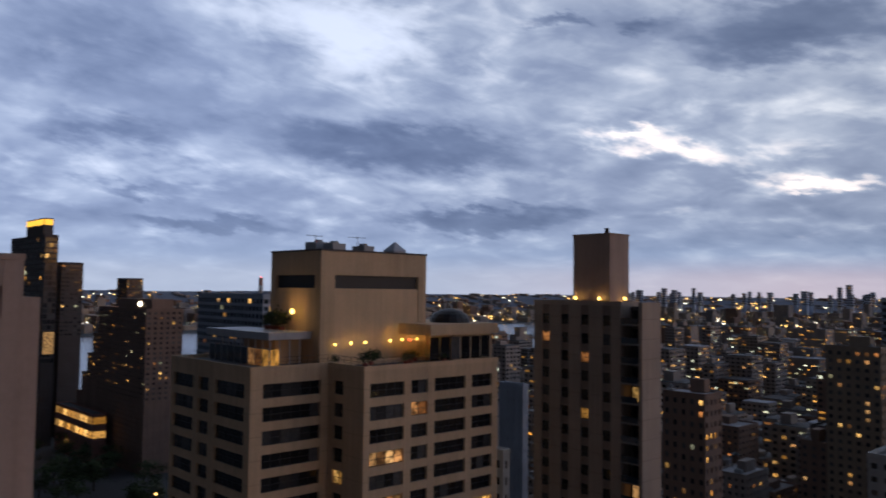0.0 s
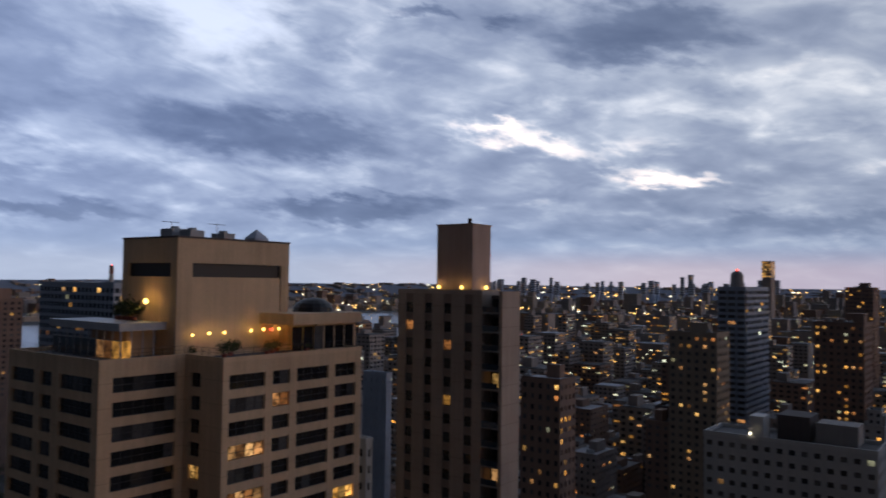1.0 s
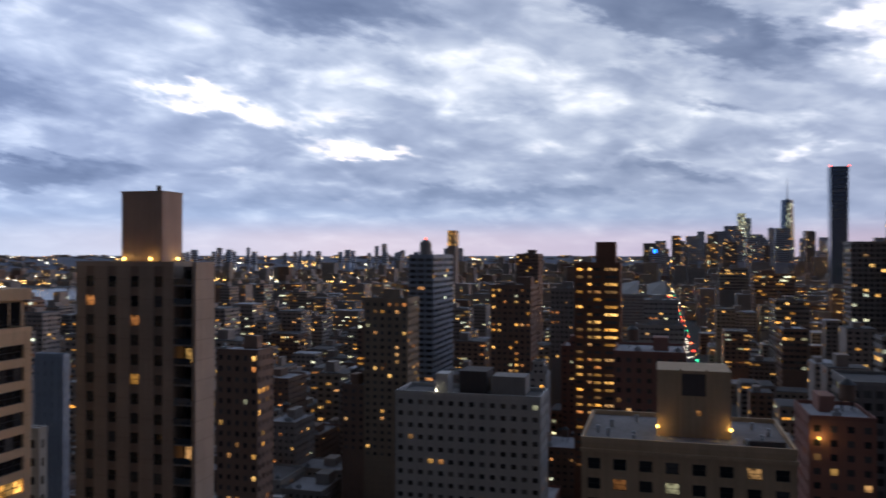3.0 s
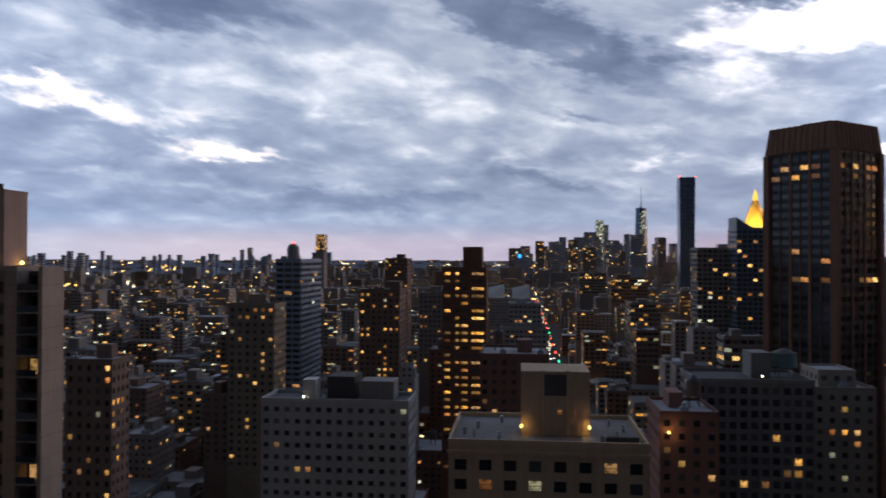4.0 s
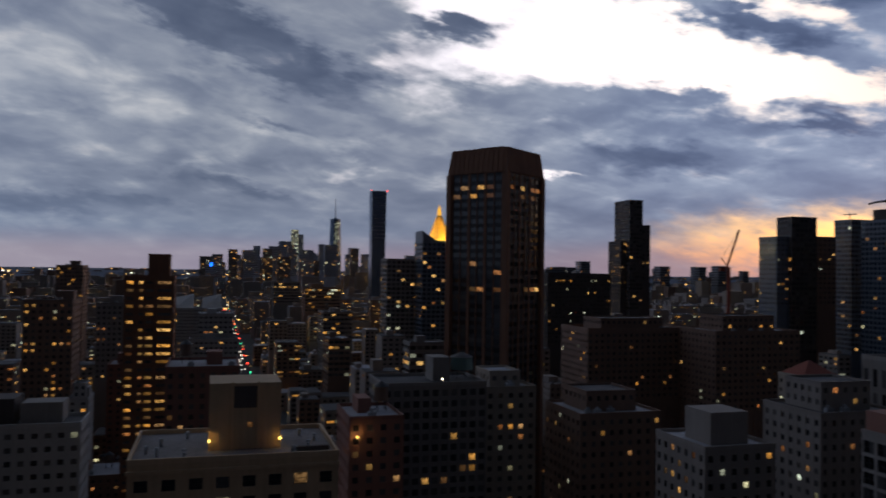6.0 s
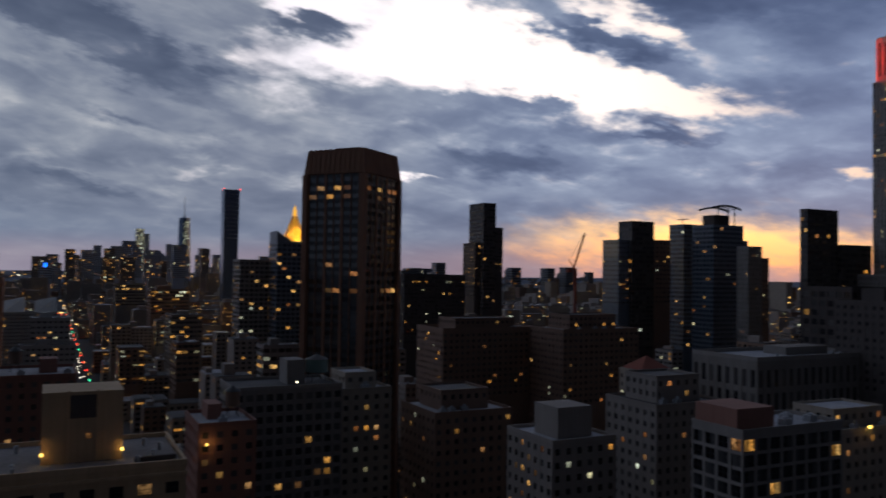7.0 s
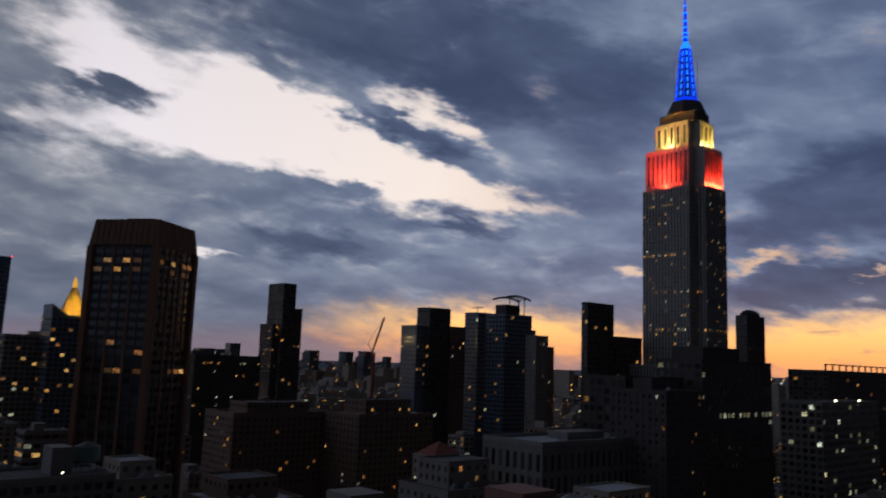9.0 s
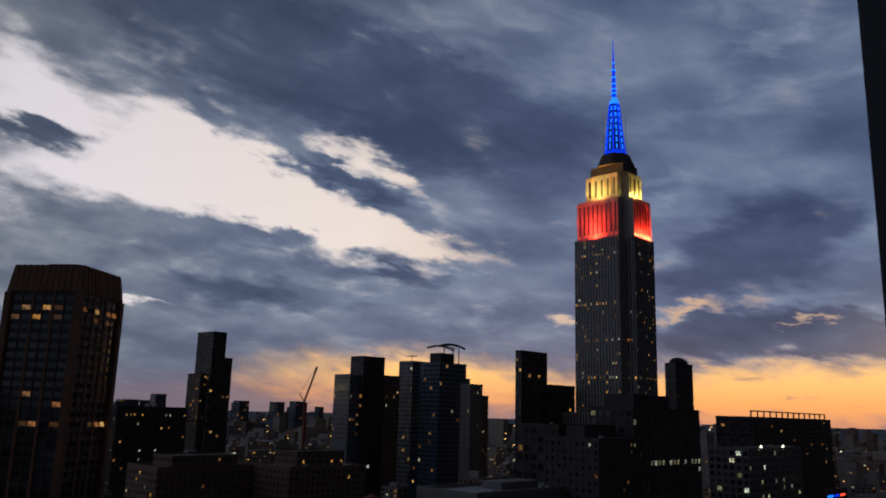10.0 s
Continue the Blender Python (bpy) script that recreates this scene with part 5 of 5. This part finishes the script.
    for z, r in ((396, 2.8), (400, 2.5), (405, 2.3), (411, 2.2), (418, 2.2), (425, 1.4)):
        part("antenna_ring", Shape().tower(cx, cy, z, z + 1.2, r, r, 8), BLUE_HOT, sp)
    s = Shape()
    for i in range(6):
        a = i * math.pi / 3
        s.bar((cx + 9.5 * math.cos(a), cy + 9.5 * math.sin(a), 330), (cx + 9.5 * math.cos(a), cy + 9.5 * math.sin(a), 374), 0.18, 4)
    part("aerial", s, STEEL, t, kind="stuff")


make_spire_tower()


def flood(x, y, z, tx, ty, tz, along, long, power, colour):
    """A strip of floodlights on a ledge, washing the wall above it; it runs along x or y."""
    ob = new("floodlight", bpy.data.lights.new("floodlight", "AREA"))
    ob.data.shape, ob.data.size, ob.data.size_y = "RECTANGLE", long if along == "x" else 0.8, 0.8 if along == "x" else long
    ob.data.energy, ob.data.color = power, colour
    ob.matrix_world = look((x, y, z), (tx, ty, tz))
    return ob


RED_WASH, GOLD_WASH = (1.0, 0.045, 0.02), (1.0, 0.72, 0.16)
flood(548.3, 360, 262.7, 550.2, 360, 272, "y", 40, 115000, RED_WASH)
flood(574, 328.8, 262.7, 574, 330.6, 272, "x", 28, 78000, RED_WASH)
flood(553.2, 359, 296.3, 555.4, 359, 304, "y", 30, 42000, GOLD_WASH)
flood(572, 333.9, 296.3, 572, 336.2, 304, "x", 20, 27000, GOLD_WASH)


# ---- the rest of the city ----
def boxes_of(ob):
    """The ground plan of a thing, for keeping others clear of it."""
    c = [ob.matrix_world @ Vector(p.bound_box[i]) for p in [ob] for i in range(8)]
    return min(v.x for v in c), max(v.x for v in c), min(v.y for v in c), max(v.y for v in c)


def rise(d):
    """Height of the low land at that distance."""
    return max(0.0, (d - 4350) / 350 * 76) if d < 4700 else 76 + (d - 4700) / 150 * 19


def fill_city():
    bpy.context.view_layer.update()
    plans = list(TAKEN)
    guard = []
    for ob in scene.objects:
        if ob.parent and ob.name.startswith("wall") and ob.type == "MESH":
            p = boxes_of(ob)
            if p[1] - p[0] < 300:
                plans.append(p)
                a = [math.atan2(x, y) for x in p[:2] for y in p[2:]]
                d = math.hypot((p[0] + p[1]) / 2, (p[2] + p[3]) / 2)
                h = ob.bound_box[1][2]
                top = (h - EYE) / d
                guard.append((min(a), max(a), d, top))
    plans.append((-75, 60, -60, 118))
    rnd = random.Random(99)
    lots = []
    for row in range(0, 71):
        y0 = 62 + row * 34 + (row % 2) * 6
        x = -790
        while x < 1500:
            w = rnd.uniform(9, 27) if y0 < 900 else rnd.uniform(20, 50)
            gap = 24 if rnd.random() < 0.16 else rnd.choice([0.05, 0.05, 1.5, 4])
            dp = rnd.uniform(16, 28)
            lot = (x, x + w, y0, y0 + dp)
            x += w + gap
            cx, cy = (lot[0] + lot[1]) / 2, y0 + dp / 2
            a, d = math.atan2(cx, cy), math.hypot(cx, cy)
            if abs(math.degrees(a)) > 80 or d < 120:
                continue
            if a < radians(-58) and d > 420:
                continue
            if lot[1] > 14 and lot[0] < 44 and y0 > 240:
                continue
            if any(lot[0] < q[1] + 1 and lot[1] > q[0] - 1 and lot[2] < q[3] + 1 and lot[3] > q[2] - 1 for q in plans):
                continue
            h = 14 + rnd.expovariate(1 / (9 if d < 700 else 14))
            if rnd.random() < 0.15 and d > 300:
                h += rnd.uniform(20, 46)
            if a < radians(-45):
                h = 12 + 0.55 * (h - 12)
            if -0.72 < a < 0.02 and d < 345:
                h = 15 + 0.35 * (h - 15)
            cap = EYE - d * math.tan(radians(2.2 if d > 500 else 4.5))
            lean = EYE - d * 0.018
            h = min(h, max(cap, 18), 95, max(lean, 14))
            half = (lot[1] - lot[0]) / 2 / d * 1.2
            for g0, g1, gd, top in guard:
                if gd > d and a + half > g0 and a - half < g1:
                    drop = 0.155 if gd < 420 else 0.07 if gd < 900 else 0.03
                    h = min(h, max(EYE + d * (top - drop), 12))
            lots.append((d, lot, h))
    lots.sort(key=lambda k: k[0])
    walls = [BROWN, BROWN, RED, BEIGE, GREY, LIME, WHITE, DARK, FAR, FAR]
    names = {BROWN: "brown brick", RED: "dark red brick", BEIGE: "beige brick", GREY: "grey concrete", LIME: "grey limestone",
             WHITE: "white brick", DARK: "blackened brick", FAR: "weathered grey-brown"}
    near, far = lots[:245], lots[245:]
    for i, (d, lot, h) in enumerate(near):
        r = random.Random(1000 + i)
        mat = r.choice(walls)
        top_cover = PALE_ROOF if r.random() < 0.5 else MID_ROOF if r.random() < 0.5 else TAR
        ends = ["apartment block with a tar roof", "walk-up block with roof clutter", "block with scattered lit windows"]
        kind = ends[i % 3]
        made = building("apartment_building", f"{names[mat]} {kind}", *lot, h, mat, lights=r.choice([0.04, 0.08, 0.14]), seed=2000 + i, joined=True,
                 bay=r.uniform(2.8, 3.8), ww=r.uniform(0.35, 0.5), wh=r.uniform(0.42, 0.55), z_windows=max(3, EYE - d * 0.42), group="city blocks", roof=top_cover)
        if r.random() < 0.5 and h > 24 and h + 9 < EYE - d * 0.09:
            setback(made, mat, *lot, h, r.uniform(0.5, 0.75), r.choice([3.6, 6.6]), 3000 + i)
    body, tops, panes = Shape(), Shape(), Shape()
    for i, (d, lot, h) in enumerate(far):
        r = random.Random(5000 + i)
        body.box(*lot, 0, h, r.choice([0, 0, 0, 1, 2, 3]))
        tops.box(lot[0] + 0.6, lot[1] - 0.6, lot[2] + 0.6, lot[3] - 0.6, h + 0.003, h + 0.5, 0 if r.random() < 0.75 else 1)
        if r.random() < 0.5:
            w, q = (lot[1] - lot[0]) * 0.3, r.uniform(0.1, 0.6)
            body.box(lot[0] + w * q * 2, lot[0] + w * q * 2 + w, lot[2] + 5, lot[2] + 14, h + 0.5, h + r.uniform(3, 7), 0)
        cols = max(2, int((lot[1] - lot[0]) / 4.2))
        p = (lot[1] - lot[0]) / cols
        low = max(2, h - 32)
        side = lot[1] if lot[1] < 0 else lot[0]
        n2 = max(2, int((lot[3] - lot[2]) / 4.2))
        z = h - 3.4
        glow = r.choice([0.08, 0.15, 0.28])
        while z > low:
            for c in range(cols):
                k = r.random()
                if d < 1000 or k < glow:
                    u = lot[0] + p * (c + 0.25)
                    panes.box(u, u + p * (0.85 if k < glow * 0.5 else 0.5), lot[2] - 0.12, lot[2] + 0.05, z, z + (1.3 if k < glow * 0.5 else 1.7), (r.choice([1, 1, 2, 3]) if k < glow else 0))
            for c in range(n2):
                k = r.random()
                if (d < 1000 and abs(lot[0]) > d * 0.25) or k < glow:
                    q = (lot[3] - lot[2]) / n2
                    v = lot[2] + q * (c + 0.25)
                    panes.box(side - 0.1, side + 0.1, v, v + q * 0.5, z, z + 1.7, (r.choice([1, 1, 2, 3]) if k < glow else 0))
            z -= 3.6 if d < 1000 else 5.0
    # the far districts, out to the low land on the horizon
    for i in range(4200):
        r = random.Random(20000 + i)
        a = radians(r.uniform(-82, 80))
        d = math.sqrt(r.uniform(1500 ** 2, 4500 ** 2))
        x, y = d * math.sin(a), d * math.cos(a)
        if -1960 < x < -780 and y < 2650 or (y < 2500 and x > -1000 and x < 1500) or 10 < x < 48:
            continue
        w, dp = r.uniform(18, 60), r.uniform(18, 50)
        h = 9 + r.expovariate(1 / (9 if x < -1000 else 20))
        if r.random() < 0.04:
            h += r.uniform(15, 45)
        h = min(h, EYE - d * 0.004)
        body.box(x - w / 2, x + w / 2, y, y + dp, 0, h, r.choice([0, 0, 1, 2, 3]))
        for k in range(r.choice([0, 1, 1, 2, 3])):
            u, z = x + r.uniform(-0.4, 0.35) * w, h * r.uniform(0.4, 0.9)
            panes.box(u, u + r.uniform(1.5, 5), y - 0.3, y, z, z + r.uniform(1.4, 2.4), r.choice([1, 1, 2, 3, 4]))
    for i in range(1500):
        r = random.Random(40000 + i)
        a, d = radians(r.uniform(-82, 80)), r.uniform(4352, 4840)
        x, y, z = d * math.sin(a), d * math.cos(a), rise(d)
        w, top = r.uniform(20, 75), z + r.uniform(4, 14)
        body.box(x - w / 2, x + w / 2, y, y + 22, z - 12, top, r.choice([0, 0, 1, 2, 3]))
        if r.random() < 0.45:
            panes.box(x - 2, x + r.uniform(0, 4), y - 0.4, y, top - 4, top - 1.5, r.choice([1, 3, 4, 4]))
    mats = [FAR, BROWN, GREY, BEIGE]
    flat_thing("far_city", body, mats, "dense brick and concrete blocks reaching to the horizon", "city blocks", "stuff")
    flat_thing("far_roofs", tops, [TAR, PALE_ROOF], "flat tar and silver-coated roofs of the far blocks", "roofs", "stuff")
    flat_thing("far_windows", panes, [GLASS, LIT, LIT_DIM, LIT_COOL, STREET], "small lit and dark windows of the far blocks", "windows", "stuff")


fill_city()


def street_lights():
    s = Shape()
    r = random.Random(31)
    for i in range(18):
        y = 760 + i * 110
        for x in (19, 39):
            s.box(x - 0.4, x + 0.4, y, y + 0.8, 8.5, 9.3, 0)
    for i in range(90):
        y, x = r.uniform(560, 2200), r.choice([21.5, 25, 28.5])
        s.box(x - 0.9, x + 0.9, y - 0.2, y, 0.7, 1.3, 2)
    for i in range(40):
        y, x = r.uniform(560, 2200), r.choice([32, 35.5])
        s.box(x - 0.9, x + 0.9, y - 0.2, y, 0.7, 1.3, 1)
    for i in range(18):
        y = 760 + 80 * i
        for x in (20, 38):
            s.box(x - 0.8, x + 0.8, y - 0.3, y, 5.5, 7.5, 3 if i % 4 == 1 else 2)
    for i in range(3800):
        a, d = radians(r.uniform(-80, 78)), 350 + 4450 * r.random() ** 0.7
        x, y = d * math.sin(a), d * math.cos(a)
        if -1960 < x < -780 and y < 2650:
            continue
        q = 0.35 + d / 2200
        z = 9 if d < 4350 else rise(d) + 3
        wide = q * (2.6 if d > 1500 and r.random() < 0.4 else 1.0)
        s.box(x - wide, x + wide, y - q, y + q, z, z + q * 1.4, r.choice([0, 0, 0, 1]))
    flat_thing("street_lights", s, [STREET, STREET_PALE, SIGNAL_RED, SIGNAL_GREEN], "warm street lamps, tail lights and signals among the blocks", "lights", "stuff")


street_lights()
